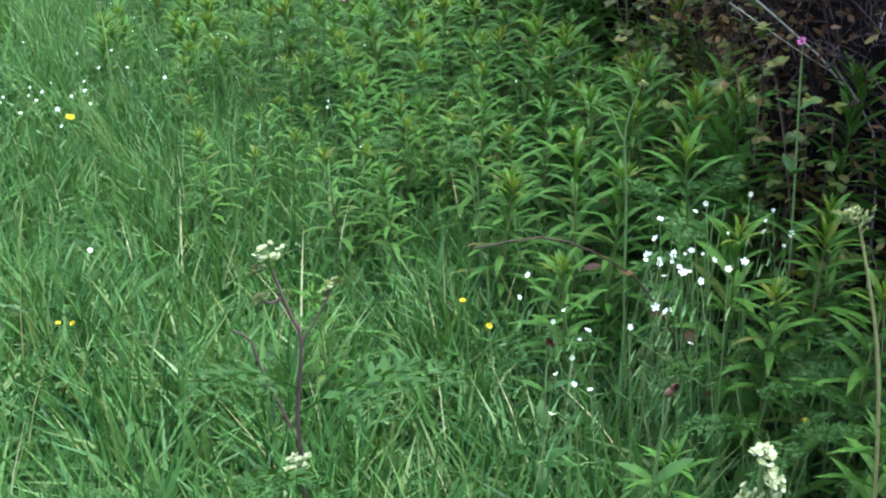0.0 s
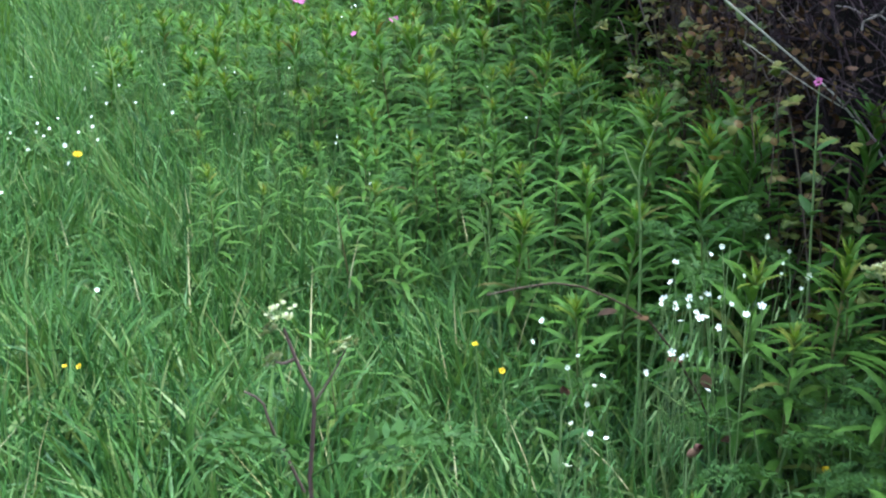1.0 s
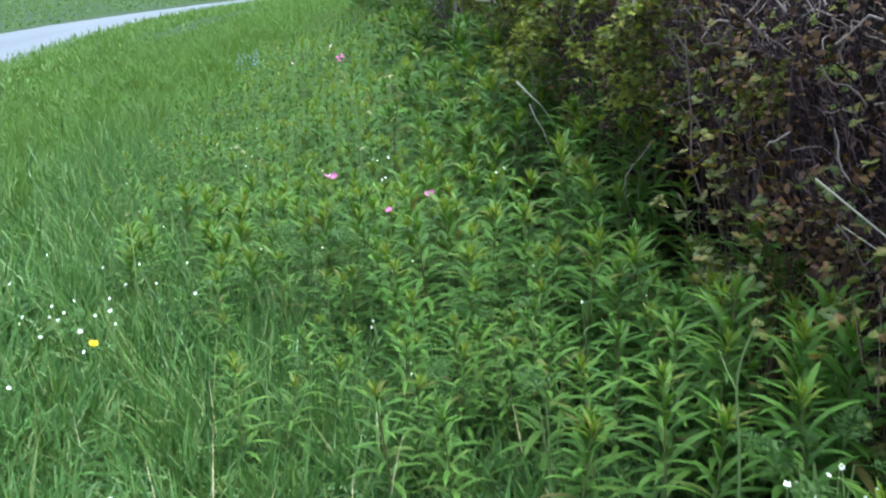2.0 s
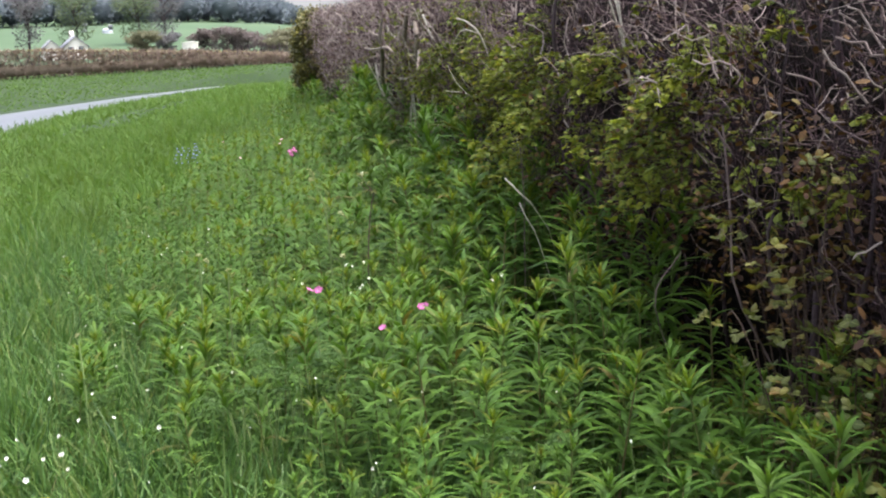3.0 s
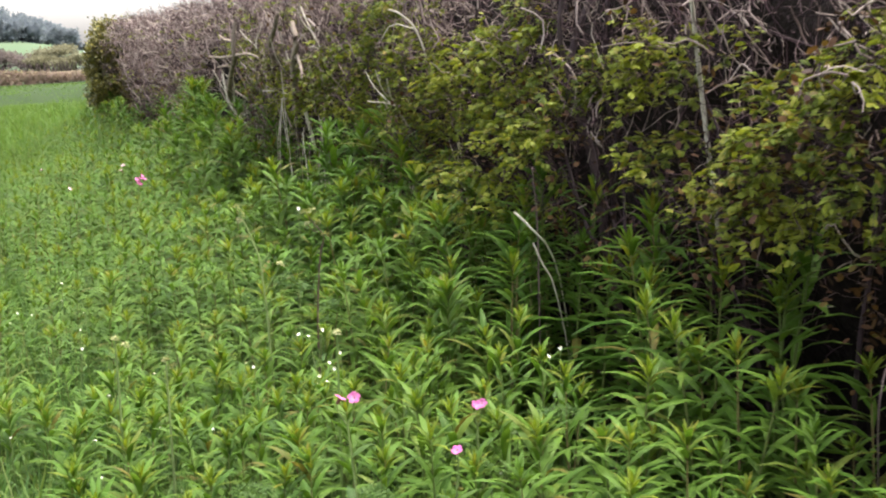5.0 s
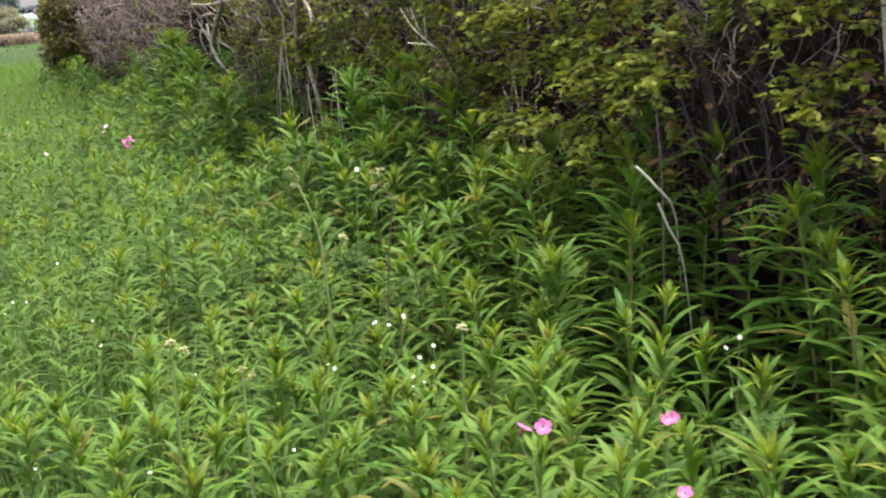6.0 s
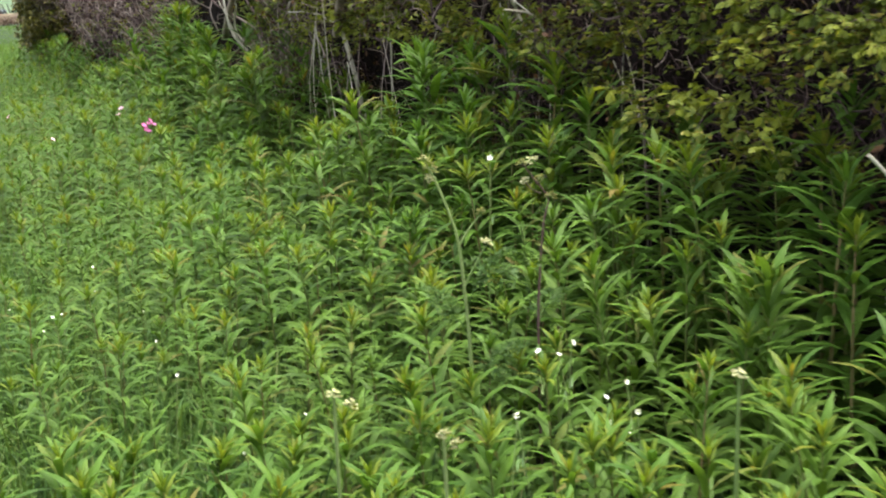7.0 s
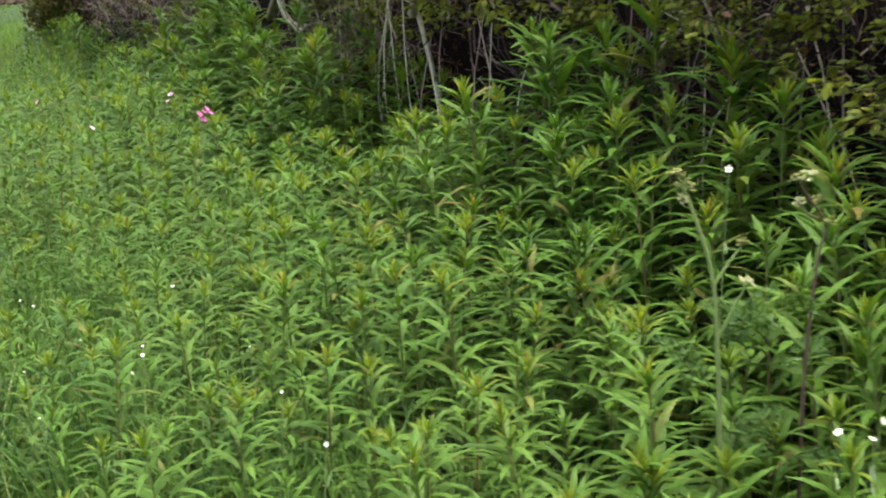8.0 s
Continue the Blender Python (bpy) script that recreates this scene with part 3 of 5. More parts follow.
TUFT_MESHES = [mesh_from("leaf_tuft", v[2], M_TUFT) for v in VARIANTS]
WSTEM_MESHES = [mesh_from("stem", v[0], M_WSTEM) for v in VARIANTS]
for i in near_idx:
    x, y = spots[i]
    k = int(rng.integers(len(VARIANTS)))
    sc = float(willow_height(x, y)) / 0.45 * rng.uniform(0.85, 1.12)
    plant = thing("willowherb", (x, y, float(ground_z(x, y))), "young green willowherb with long narrow leaves on the verge", "plant", "willowherb bed")
    plant.rotation_euler = (rng.uniform(-0.1, 0.1), rng.uniform(-0.1, 0.1), rng.uniform(0, 6.28))
    part("stem", WSTEM_MESHES[k], None, plant).scale = (1, 1, sc)
    tuft = part("leaf_tuft", TUFT_MESHES[k], None, plant, "yellow-green young top leaves")
    tuft.location = (0, 0, 0.45 * (sc - 1))
    lay, line = VARIANTS[k][3:]
    # tall plants carry more whorls
    more = [(z + 0.006, turn + 1.2, length, f) for z, turn, length, f in lay] if sc > 1.3 else []
    for z, turn, length, f in lay + more:
        me = LEAF_MESHES[int(rng.integers(3)) * 2 + (1 if f > 0.6 else 0)] if f < 0.8 else LEAF_MESHES[5]
        leaf = part("leaf", me, None, plant)
        leaf.location = (np.interp(z, line[:, 2], line[:, 0]), np.interp(z, line[:, 2], line[:, 1]), z * sc)
        leaf.rotation_euler = (0, rng.uniform(-0.15, 0.2) - 0.35 * max(0, f - 0.5), turn)
        leaf.scale = (length * rng.uniform(0.9, 1.15) * max(0.9, sc) ** 0.5,) * 3

bed = []
kinds = rng.integers(len(VARIANTS), size=len(rest_idx))
for k, v in enumerate(VARIANTS):
    idx = rest_idx[kinds == k]
    p = spots[idx]
    sc = willow_height(p[:, 0], p[:, 1]) / 0.45 * U(0.82, 1.12, len(p))
    args = (on_ground(p[:, 0], p[:, 1]), U(0, 6.28, len(p)), sc, U(-0.12, 0.12, len(p)))
    bed += [(place(v[1], *args), 0), (place(v[2], *args), 0 if k % 3 == 0 else 1), (place(v[0], *args), 2)]
willow_bed = new("willowherb", mesh_from("willowherb", join_mats(bed), [M_WILLOW, M_TUFT, M_WSTEM]))
tagged(willow_bed, "dense bed of young green willowherb below the hedge", "plant", kind="stuff")

# ---------------------------------------------------------------- hedge
HY0, HY1, HTOP = -3.0, 18.1, 1.57
TN = np.array([1.0, 0.148]) / math.hypot(1, 0.148)


def hedge_point(u, d, z):
    u = np.asarray(u, float)
    x, y = face(u) + np.asarray(d) * TN[0], u + np.asarray(d) * TN[1]
    return np.stack([x, y, z + ground_z(x, y)], -1)


def hollow(u):
    """1 where the foot of the hedge is open and dark."""
    u = np.asarray(u)
    return smooth(3.4, 3.6, u) * (1 - smooth(4.0, 4.3, u))


def recess(u, z):
    """1 in the deep dark openings of the far face."""
    u, z = np.asarray(u) + 0.2 * fuzz(u, z, 0.2, 13.0), np.asarray(z) + 0.1 * fuzz(u, z, 0.2, 17.0)
    high = smooth(9.3, 9.6, u) * (1 - smooth(10.8, 11.1, u)) * smooth(0.6, 0.7, z) * (1 - smooth(1.12, 1.25, z))
    low = smooth(7.1, 7.3, u) * (1 - smooth(8.0, 8.3, u)) * smooth(0.3, 0.4, z) * (1 - smooth(0.82, 0.92, z))
    end = smooth(15.0, 15.4, u) * (1 - smooth(16.8, 17.1, u)) * smooth(0.1, 0.2, z) * (1 - smooth(1.15, 1.3, z))
    return np.maximum(np.maximum(high, 0.8 * end), 0.7 * low)


def bulge(u, z):
    """How far the face stands out or falls back; it is hollow near the ground."""
    return 0.1 * fuzz(u, z, 0.33, 2.0) + 0.06 * fuzz(u, z, 0.12, 4.0) + 0.22 * (1 - smooth(0.25, 0.7, z)) + 0.16 * hollow(u) * (1 - smooth(0.55, 0.85, z)) + 0.1 * smooth(1.2, 1.6, z) + 0.3 * recess(u, z)


hedge = thing("hedge", (float(face(3.0)) + 0.5, 3.0, 0), "clipped hawthorn hedge, bare grey twigs above fresh green leaves", "hedge")
HB = Vector((float(face(3.0)) + 0.5, 3.0, 0))


def hedge_part(name, geo, mats, label=""):
    V = geo[0] - np.array(HB)
    ob = part(name, (V, *geo[1:]), mats, hedge, label)
    return tagged(ob, kind="stuff") if name in ("twig", "cut_twig", "branch", "leaf", "withered_leaf", "ivy") else ob


# near-black sheet inside the hedge, standing in for shade behind the twigs
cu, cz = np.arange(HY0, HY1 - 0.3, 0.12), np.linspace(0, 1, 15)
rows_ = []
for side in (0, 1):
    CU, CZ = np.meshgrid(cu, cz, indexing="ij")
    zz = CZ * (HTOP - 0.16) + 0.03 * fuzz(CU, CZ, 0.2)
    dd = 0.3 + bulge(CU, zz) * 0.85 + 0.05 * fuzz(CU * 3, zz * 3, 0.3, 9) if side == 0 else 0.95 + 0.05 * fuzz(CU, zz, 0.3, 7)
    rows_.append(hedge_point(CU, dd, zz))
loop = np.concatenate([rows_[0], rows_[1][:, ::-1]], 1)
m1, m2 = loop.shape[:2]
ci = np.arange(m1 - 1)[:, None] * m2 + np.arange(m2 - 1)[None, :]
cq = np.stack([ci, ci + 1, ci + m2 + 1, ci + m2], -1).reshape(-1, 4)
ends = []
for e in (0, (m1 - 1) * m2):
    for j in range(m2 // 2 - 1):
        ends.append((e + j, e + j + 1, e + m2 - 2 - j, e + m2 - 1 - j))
hedge_part("hedge_heart", (loop.reshape(-1, 3), np.concatenate([cq, np.array(ends)]), np.zeros((m1 * m2, 2))), M_CORE_SHADE, "near-black inner sheet in place of the shade inside")


def walk_line(n, u, d, z, up, out, along, length, rows, wig):
    """Crooked twigs from points of the hedge."""
    dirs = np.stack([along * -0.148 + out * TN[0], along + out * TN[1], up], -1)
    dirs /= np.linalg.norm(dirs, axis=1, keepdims=True)
    P = np.zeros((n, rows, 3))
    P[:, 0] = hedge_point(u, d, z)
    for k in range(1, rows):
        dirs = dirs + rng.normal(0, wig, (n, 3))
        dirs /= np.linalg.norm(dirs, axis=1, keepdims=True)
        P[:, k] = P[:, k - 1] + dirs * (length / (rows - 1))[:, None]
    P[:, :, 2] = np.minimum(P[:, :, 2], HTOP + 0.05 + 0.03 * rng.random((n, 1)))
    return P


def hedge_spread(n, y0=HY0, y1=HY1, power=1.0):
    """Places along the hedge, thicker where the walk passes."""
    c = np.linspace(y0, y1, 400)
    w = np.interp(c, [-3, 1.5, 2.5, 3.5, 8, 12, 18.1], [0.15, 1.1, 1.5, 1.3, 1.0, 0.55, 0.45])
    cdf = np.cumsum(w) / w.sum()
    return np.interp(rng.random(n), cdf, c)


# single upright stems
for u in np.arange(2.0, 9.5, 0.115):
    u = u + rng.uniform(-0.05, 0.05)
    n = 1
    zt = rng.uniform(1.1, 1.6)
    P = walk_line(1, np.array([u]), np.array([rng.uniform(0.2, 0.4)]), np.array([0.0]), np.array([1.0]), np.array([rng.uniform(-0.22, -0.06)]), np.array([rng.uniform(-0.18, 0.18)]), np.array([zt]), 9, 0.15)
    P[..., 0] = np.maximum(P[..., 0], face(P[..., 1]) + np.maximum(bulge(P[..., 1], P[..., 2]), 0.0) + (0.12 if u < 3.0 else 0.01))
    r0 = rng.uniform(0.003, 0.0045 if u < 3.0 else 0.0085)
    geo = [tubes(P, np.linspace(r0, r0 * 0.5, 9), 6)]
    for j in range(3):
        k = int(rng.integers(3, 8))
        d = rng.normal(0, 0.28, 3) + np.array([-0.3, 0, 0.75])
        d /= np.linalg.norm(d)
        L = rng.uniform(0.08, 0.22)
        s = np.linspace(0, 1, 5)[:, None]
        q = P[0, k] + d * L * s + np.array([0, 0, 0.1]) * s * s + rng.normal(0, 0.014, (5, 3)) * s
        q[:, 2] = np.minimum(q[:, 2], HTOP + 0.03)
        q[:, 0] = np.maximum(q[:, 0], face(q[:, 1]) - 0.02)
        geo.append(tubes(q, np.linspace(r0 * 0.32, r0 * 0.14, 5), 5))
    hedge_part("stem", join(*geo), M_PALE if rng.random() < 0.04 else M_STEM)

u = hedge_spread(90)
u = u[(u < 2.0) | (u > 9.5)]
n = len(u)
P = walk_line(n, u, np.where(u < 2.0, 0.42, U(0.12, 0.4, n)), np.zeros(n), np.ones(n), np.where(u < 2.0, 0.0, U(-0.2, 0.05, n)), U(-0.25, 0.25, n), U(0.9, 1.5, n), 7, 0.08)
hedge_part("branch", tubes(P, (U(0.006, 0.015, n) * np.where(u < 2.0, 0.4, 1.0))[:, None] * np.linspace(1, 0.4, 7), 5), M_STEM)

# twigs
n = 23000
u = hedge_spread(n)
z = 0.25 + 1.28 * rng.random(n) ** 0.75
k = rng.random(n) > np.maximum(0.9 * recess(u, z), 0.75 * np.maximum(hollow(u) * (1 - smooth(0.6, 0.9, z)), 1 - smooth(0.35, 0.7, z)))
u, z = u[k], z[k]
n = len(u)
d = bulge(u, z) + 0.0 + 0.17 * rng.random(n)
P = walk_line(n, u, d, z, U(0.1, 1.5, n), U(-0.6, 0.2, n), rng.normal(0, 0.6, n), U(0.06, 0.2, n), 4, 0.42)
hedge_part("twig", tubes(P, (0.0007 + 0.0014 * rng.random(n) ** 2)[:, None] * np.array([1.3, 1.0, 0.7, 0.4]), 3), M_TWIG, "brown and grey crooked twigs")
n = 21000
u = hedge_spread(n)
z = 0.45 + 1.1 * rng.random(n) ** 0.6
k = rng.random(n) < (0.45 + 0.55 * smooth(4.0, 7.5, u)) * (0.2 + 0.8 * np.maximum(smooth(0.75, 1.25, z), smooth(7.0, 8.5, u))) * (1 - 0.95 * recess(u, z))
u, z = u[k], z[k]
n = len(u)
d = bulge(u, z) - 0.02 + 0.2 * rng.random(n)
P = walk_line(n, u, d, z, U(0.1, 1.1, n), U(-0.8, 0.2, n), rng.normal(0, 0.45, n), U(0.04, 0.15, n), 5, 0.45)
hedge_part("cut_twig", tubes(P, ((0.0009 + 0.0022 * rng.random(n) ** 2) * (1 + 0.9 * smooth(7, 12, u)))[:, None] * np.array([1.1, 1.0, 0.95, 0.85, 0.7]), 3), M_PALE, "pale cut twig ends")

n = 8000
u = U(HY0, HY1, n)
on_top = rng.random(n) < 0.4
z = np.where(on_top, 1.36 + 0.06 * rng.random(n), 0.1 + 1.35 * rng.random(n))
d = np.where(on_top, 0.3 + 0.66 * rng.random(n), 0.92 + 0.06 * rng.random(n))
P = walk_line(n, u, d, z, U(0.1, 1.2, n), np.where(on_top, U(-0.6, 0.6, n), U(0.2, 1.0, n)), rng.normal(0, 0.5, n), U(0.1, 0.26, n), 3, 0.3)
hedge_part("twig", tubes(P, U(0.0015, 0.0035, n)[:, None] * np.array([1.3, 0.9, 0.4]), 3), M_TWIG, "brown twigs over the top and the field side")
for k in range(46):
    u = rng.uniform(5.9, 9.4)
    d = rng.uniform(-0.04, 0.12)
    top = rng.uniform(0.75, 1.15)
    a = hedge_point(np.array([u]), np.array([d + 0.06]), np.array([0.0]))[0]
    b = hedge_point(np.array([u + rng.uniform(-0.1, 0.1)]), np.array([d]), np.array([top * 0.55]))[0]
    c = hedge_point(np.array([u + rng.uniform(-0.18, 0.18)]), np.array([d + rng.uniform(-0.06, 0.08)]), np.array([top]))[0]
    hedge_part("dead_stalk", tubes(bend([a, b, c], 7), np.linspace(0.0032, 0.0018, 7), 5), M_DEAD if k % 2 == 0 else M_PALE, "pale dead stalk")

stub_n = 420
u = np.concatenate([U(3.4, 15.5, 300), U(8.5, 15.5, stub_n - 300)])
z = U(0.95, 1.5, stub_n)
P = walk_line(stub_n, u, bulge(u, z) - 0.03 + 0.12 * rng.random(stub_n), z, U(0.5, 1.0, stub_n), U(-0.4, 0.1, stub_n), rng.normal(0, 0.22, stub_n), U(0.05, 0.17, stub_n), 5, 0.42)
for k in range(0, 300):
    hedge_part("cut_stub", tubes(P[k], rng.uniform(0.0015, 0.0034) * np.array([1.0, 1.0, 0.95, 0.9, 0.8]), 5), M_PALE)
tagged(hedge_part("cut_twig", tubes(P[300:], U(0.003, 0.006, stub_n - 300)[:, None] * np.array([1.0, 1.0, 0.95, 0.9, 0.8]), 5), M_PALE), kind="stuff")


def hedge_leaves(n, y0, y1, zlo, zhi, dens, size, depth=0.22, out=0.05, shoot=7, spread=0.016):
    """Small leaves in shoots of a few at a time; where they grow thickest the clump stands out from the face."""
    u = hedge_spread(n, y0, y1)
    z = U(zlo, zhi, n)
    k = rng.random(n) < dens(u, z)
    u, z = np.repeat(u[k], shoot), np.repeat(z[k], shoot)
    n = len(u)
    d = np.repeat(rng.random(n // shoot) ** 1.4, shoot)
    p = hedge_point(u, bulge(u, z) - out + depth * d, z) + rng.normal(0, spread, (n, 3)) * np.array([0.8, 1, 1])
    rows, prof = 2, (0.45, 1.0, 0.5)
    return blades(p, U(0, 6.28, n), U(0.3, 2.0, n), U(-0.4, 0.7, n), U(0.65, 1.3, n) * size, U(0.6, 0.95, n) * size, rows, prof, twist=U(-0.9, 0.9, n))


# leafy masses of the face: along, height, half length, half height, how far they stand out
MASSES = ((3.90, 1.03, 0.34, 0.13, 0.10), (4.05, 0.84, 0.36, 0.13, 0.08), (5.35, 1.16, 0.32, 0.16, 0.09), (7.1, 1.1, 0.5, 0.16, 0.06), (6.65, 1.27, 0.22, 0.2, 0.06), (5.2, 1.38, 0.16, 0.16, 0.05), (5.37, 0.72, 0.2, 0.08, 0.28), (5.64, 0.76, 0.17, 0.07, 0.26),
          (5.03, 1.0, 0.11, 0.13, 0.18), (4.54, 0.9, 0.13, 0.07, 0.15), (4.1, 0.95, 0.15, 0.1, 0.16), (5.2, 0.9, 0.28, 0.1, 0.2), (6.85, 0.92, 0.11, 0.15, 0.11), (3.57, 1.2, 0.11, 0.07, 0.02),
          (5.75, 1.02, 0.34, 0.14, 0.1), (9.3, 1.08, 0.8, 0.2, 0.05), (3.68, 0.94, 0.14, 0.08, 0.05), (3.2, 0.88, 0.12, 0.09, 0.05), (6.25, 1.08, 0.28, 0.16, 0.06), (7.55, 1.0, 0.3, 0.15, 0.06), (6.3, 0.93, 0.16, 0.1, 0.1), (4.6, 1.12, 0.22, 0.12, 0.08), (8.2, 0.98, 0.4, 0.18, 0.05))


def masses(u, z):
    """How leafy the face is at a place, and how far the leaves stand out there."""
    u, z = np.asarray(u, float), np.asarray(z, float)
    ragged = 0.32 * fuzz(u, z, 0.09, 6.0) + 0.25 * fuzz(u, z, 0.04, 8.0)
    holes = smooth(-0.35, 0.05, fuzz(u, z * 1.3, 0.055, 2.0) + 0.5 * fuzz(u, z, 0.025, 5.0))
    dens, out = 0 * u, 0 * u
    for mu, mz, ru, rz, stand in MASSES:
        r = np.sqrt(((u - mu) / ru) ** 2 + ((z - mz) / rz) ** 2) + ragged
        w = 1 - smooth(0.65, 1.15, r)
        out = np.maximum(out, stand * w)
        dens = np.maximum(dens, w)
    return dens * holes, out


def green_density(u, z):
    loose = smooth(0.25, 0.5, fuzz(u, z * 0.75, 0.14, 6.0) + 0.4 * fuzz(u, z, 0.06, 8.0)) * smooth(0.65, 0.85, z) * (1 - 0.8 * smooth(1.15, 1.5, z))
    along = np.interp(u, [0, 2.4, 3.2, 3.7, 5.2, 7.5, 9.5, 12, 16.2, 17.2, 18.1], [0.03, 0.03, 0.15, 0.45, 0.6, 0.8, 0.75, 0.4, 0.2, 0.5, 0.9])
    return np.maximum(masses(u, z)[0], loose * along) * (1 - 0.97 * hollow(u) * (1 - smooth(0.72, 0.88, z))) * (1 - 0.95 * recess(u, z))


def leaf_sprays(n, y0, y1, zlo, zhi, size, per):
    """Leafy shoots that arch out of the face, each with lobed leaves held flat along it, and dark gaps between the shoots."""
    u, z = hedge_spread(n, y0, y1), U(zlo, zhi, n)
    k = rng.random(n) < green_density(u, z)
    u, z = u[k], z[k]
    m = len(u)
    stand = masses(u, z)[1]
    root = hedge_point(u, bulge(u, z) * 0.5 + 0.07 - stand * rng.random(m) ** 0.5 + 0.05 * rng.random(m), z)
    az = math.pi + 0.15 + rng.normal(0, 0.9, m)
    L = U(0.05, 0.13, m)
    up = U(-0.2, 0.75, m)
    s = np.linspace(0, 1, 4)
    run = np.stack([np.cos(az), np.sin(az), up], -1)
    line = root[:, None] + run[:, None] * (L[:, None] * s)[..., None] - np.array([0, 0, 1.0]) * (L[:, None] * 0.45 * s ** 2)[..., None]
    shoots = tubes(line, np.linspace(0.0013, 0.0005, 4), 3)
    f = U(0.15, 1.05, m * per).reshape(m, per)
    q = root[:, None] + run[:, None] * (L[:, None] * f)[..., None] - np.array([0, 0, 1.0]) * (L[:, None] * 0.45 * f ** 2)[..., None]
    q = (q + rng.normal(0, 0.006, (m, per, 3))).reshape(-1, 3)
    side = np.where(rng.random(m * per) < 0.5, 1, -1) * U(0.1, 1.2, m * per)
    c = m * per
    sz = np.repeat(U(0.7, 1.2, m), per) * U(0.6, 1.25, c) * size
    turn, lean, twist = np.repeat(az, per) + side, U(0.9, 2.25, c), rng.normal(0, 0.5, c)
    curl = U(0.1, 0.9, c)
    lobes = [blades(q, turn, lean, curl, sz, sz * U(0.4, 0.55, c), 3, (0.2, 0.85, 0.95, 0.06), twist=twist)]
    fore = np.stack([np.sin(lean) * np.cos(turn), np.sin(lean) * np.sin(turn), np.cos(lean)], -1)
    for sgn in (-1, 1):
        lobes.append(blades(q + fore * (sz * 0.22)[:, None], turn + sgn * U(0.6, 0.95, c), lean, curl, sz * U(0.5, 0.75, c), sz * 0.34, 2, (0.5, 1.0, 0.06), twist=twist))
    leaves = join(*lobes)
    return leaves, shoots


spray_leaves, spray_shoots = leaf_sprays(17000, 1.0, HY1, 0.45, 1.52, 0.029, 10)
hedge_part("leaf", spray_leaves, M_HAW, "fresh yellow-green hawthorn leaves")
hedge_part("twig", spray_shoots, M_TWIG, "thin leafy shoots")
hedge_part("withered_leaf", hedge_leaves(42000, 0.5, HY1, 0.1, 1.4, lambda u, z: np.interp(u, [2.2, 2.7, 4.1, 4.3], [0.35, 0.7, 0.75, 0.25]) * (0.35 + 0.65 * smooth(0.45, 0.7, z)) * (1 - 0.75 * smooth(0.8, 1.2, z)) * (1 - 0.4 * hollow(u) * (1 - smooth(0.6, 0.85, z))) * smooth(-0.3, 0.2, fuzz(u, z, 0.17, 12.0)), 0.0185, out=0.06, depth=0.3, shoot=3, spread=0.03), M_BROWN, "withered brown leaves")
ev = hedge_leaves(9000, 16.95, HY1 + 0.1, 0.1, 1.58, lambda u, z: smooth(-0.3, 0.3, fuzz(u, z, 0.2, 3)) * np.ones_like(u), 0.035, out=0.12, depth=0.5, shoot=4, spread=0.04)
hedge_part("ivy", ev, M_IVY, "dark ivy-like leaves at the end of the hedge")
# leaf litter and dead stalks under the hedge
n = 5000
u = U(1.2, 9.0, n)
lit = blades(hedge_point(u, U(-0.12, 0.5, n), U(0.0, 0.06, n)), U(0, 6.28, n), U(1.0, 2.0, n), U(-0.4, 0.4, n), U(0.02, 0.045, n), U(0.012, 0.025, n), 2, (0.4, 1, 0.3), fold=-0.2, twist=U(-0.5, 0.5, n))
litter = new("leaf_litter", mesh_from("leaf_litter", lit, M_BROWN))
tagged(litter, "brown fallen leaves under the hedge", "leaves", kind="stuff")

# ---------------------------------------------------------------- brambles in front of the hedge


def bramble_leaflets(c, az, lean, size):
    """Three broad leaflets on one stalk at each point."""
    n = len(c)
    geos = []
    for k, da in enumerate((0.0, 1.9, -1.9)):
        geos.append(blades(c, az + da, lean + (0.0 if k == 0 else 0.25), 0.35 + U(-0.2, 0.4, n), size * (1.0 if k == 0 else 0.8), size * 0.68, 4, (0.2, 0.95, 1.0, 0.7, 0.05), fold=-0.22, twist=U(-0.4, 0.4, n)))
    return geos


TRIFOLIATE = [mesh_from("leaf", join(*bramble_leaflets(np.zeros((1, 3)), np.zeros(1), np.array([q]), np.array([0.034]))), M_BRAMBLE) for q in (0.8, 1.0, 1.2, 1.4, 1.6)]
FRESH_TRIFOLIATE = [mesh_from("leaf", join(*bramble_leaflets(np.zeros((1, 3)), np.zeros(1), np.array([q]), np.array([0.03]))), M_FRESH) for q in (0.8, 1.0, 1.2, 1.4)]


def bramble(u0, d0, height, sprays, label, leaf_set=TRIFOLIATE):
    root = hedge_point(np.array([u0]), np.array([d0]), np.array([0.0]))[0]
    ob = thing("bramble", tuple(root), label, "bush", "brambles along the hedge")
    for i in range(sprays):
        a = rng.uniform(0, 6.28)
        top = np.array([rng.uniform(-0.13, 0.1), rng.uniform(-0.22, 0.22), height * rng.uniform(0.55, 1.05)])
        tip = top + np.array([rng.uniform(-0.1, 0.02), rng.uniform(-0.16, 0.16), rng.uniform(-0.25, 0.03)])
        line = bend([(0, 0, 0), top * np.array([0.4, 0.4, 0.6]), top, tip], 12)
        cane = part("cane", tubes(line, np.linspace(0.0022, 0.0009, 12), 5), M_CANE, ob)
        for f in np.linspace(3, 11, 9).astype(int):
            leaf = part("leaf", leaf_set[int(rng.integers(len(leaf_set)))], None, ob)
            leaf.location = line[f] + rng.normal(0, 0.025, 3) + np.array([-0.02, 0, 0])
            leaf.rotation_euler = (rng.uniform(-0.5, 0.5), rng.uniform(-0.5, 0.7), rng.uniform(0, 6.28))
            leaf.scale = (rng.uniform(0.55, 0.92),) * 3
    return ob


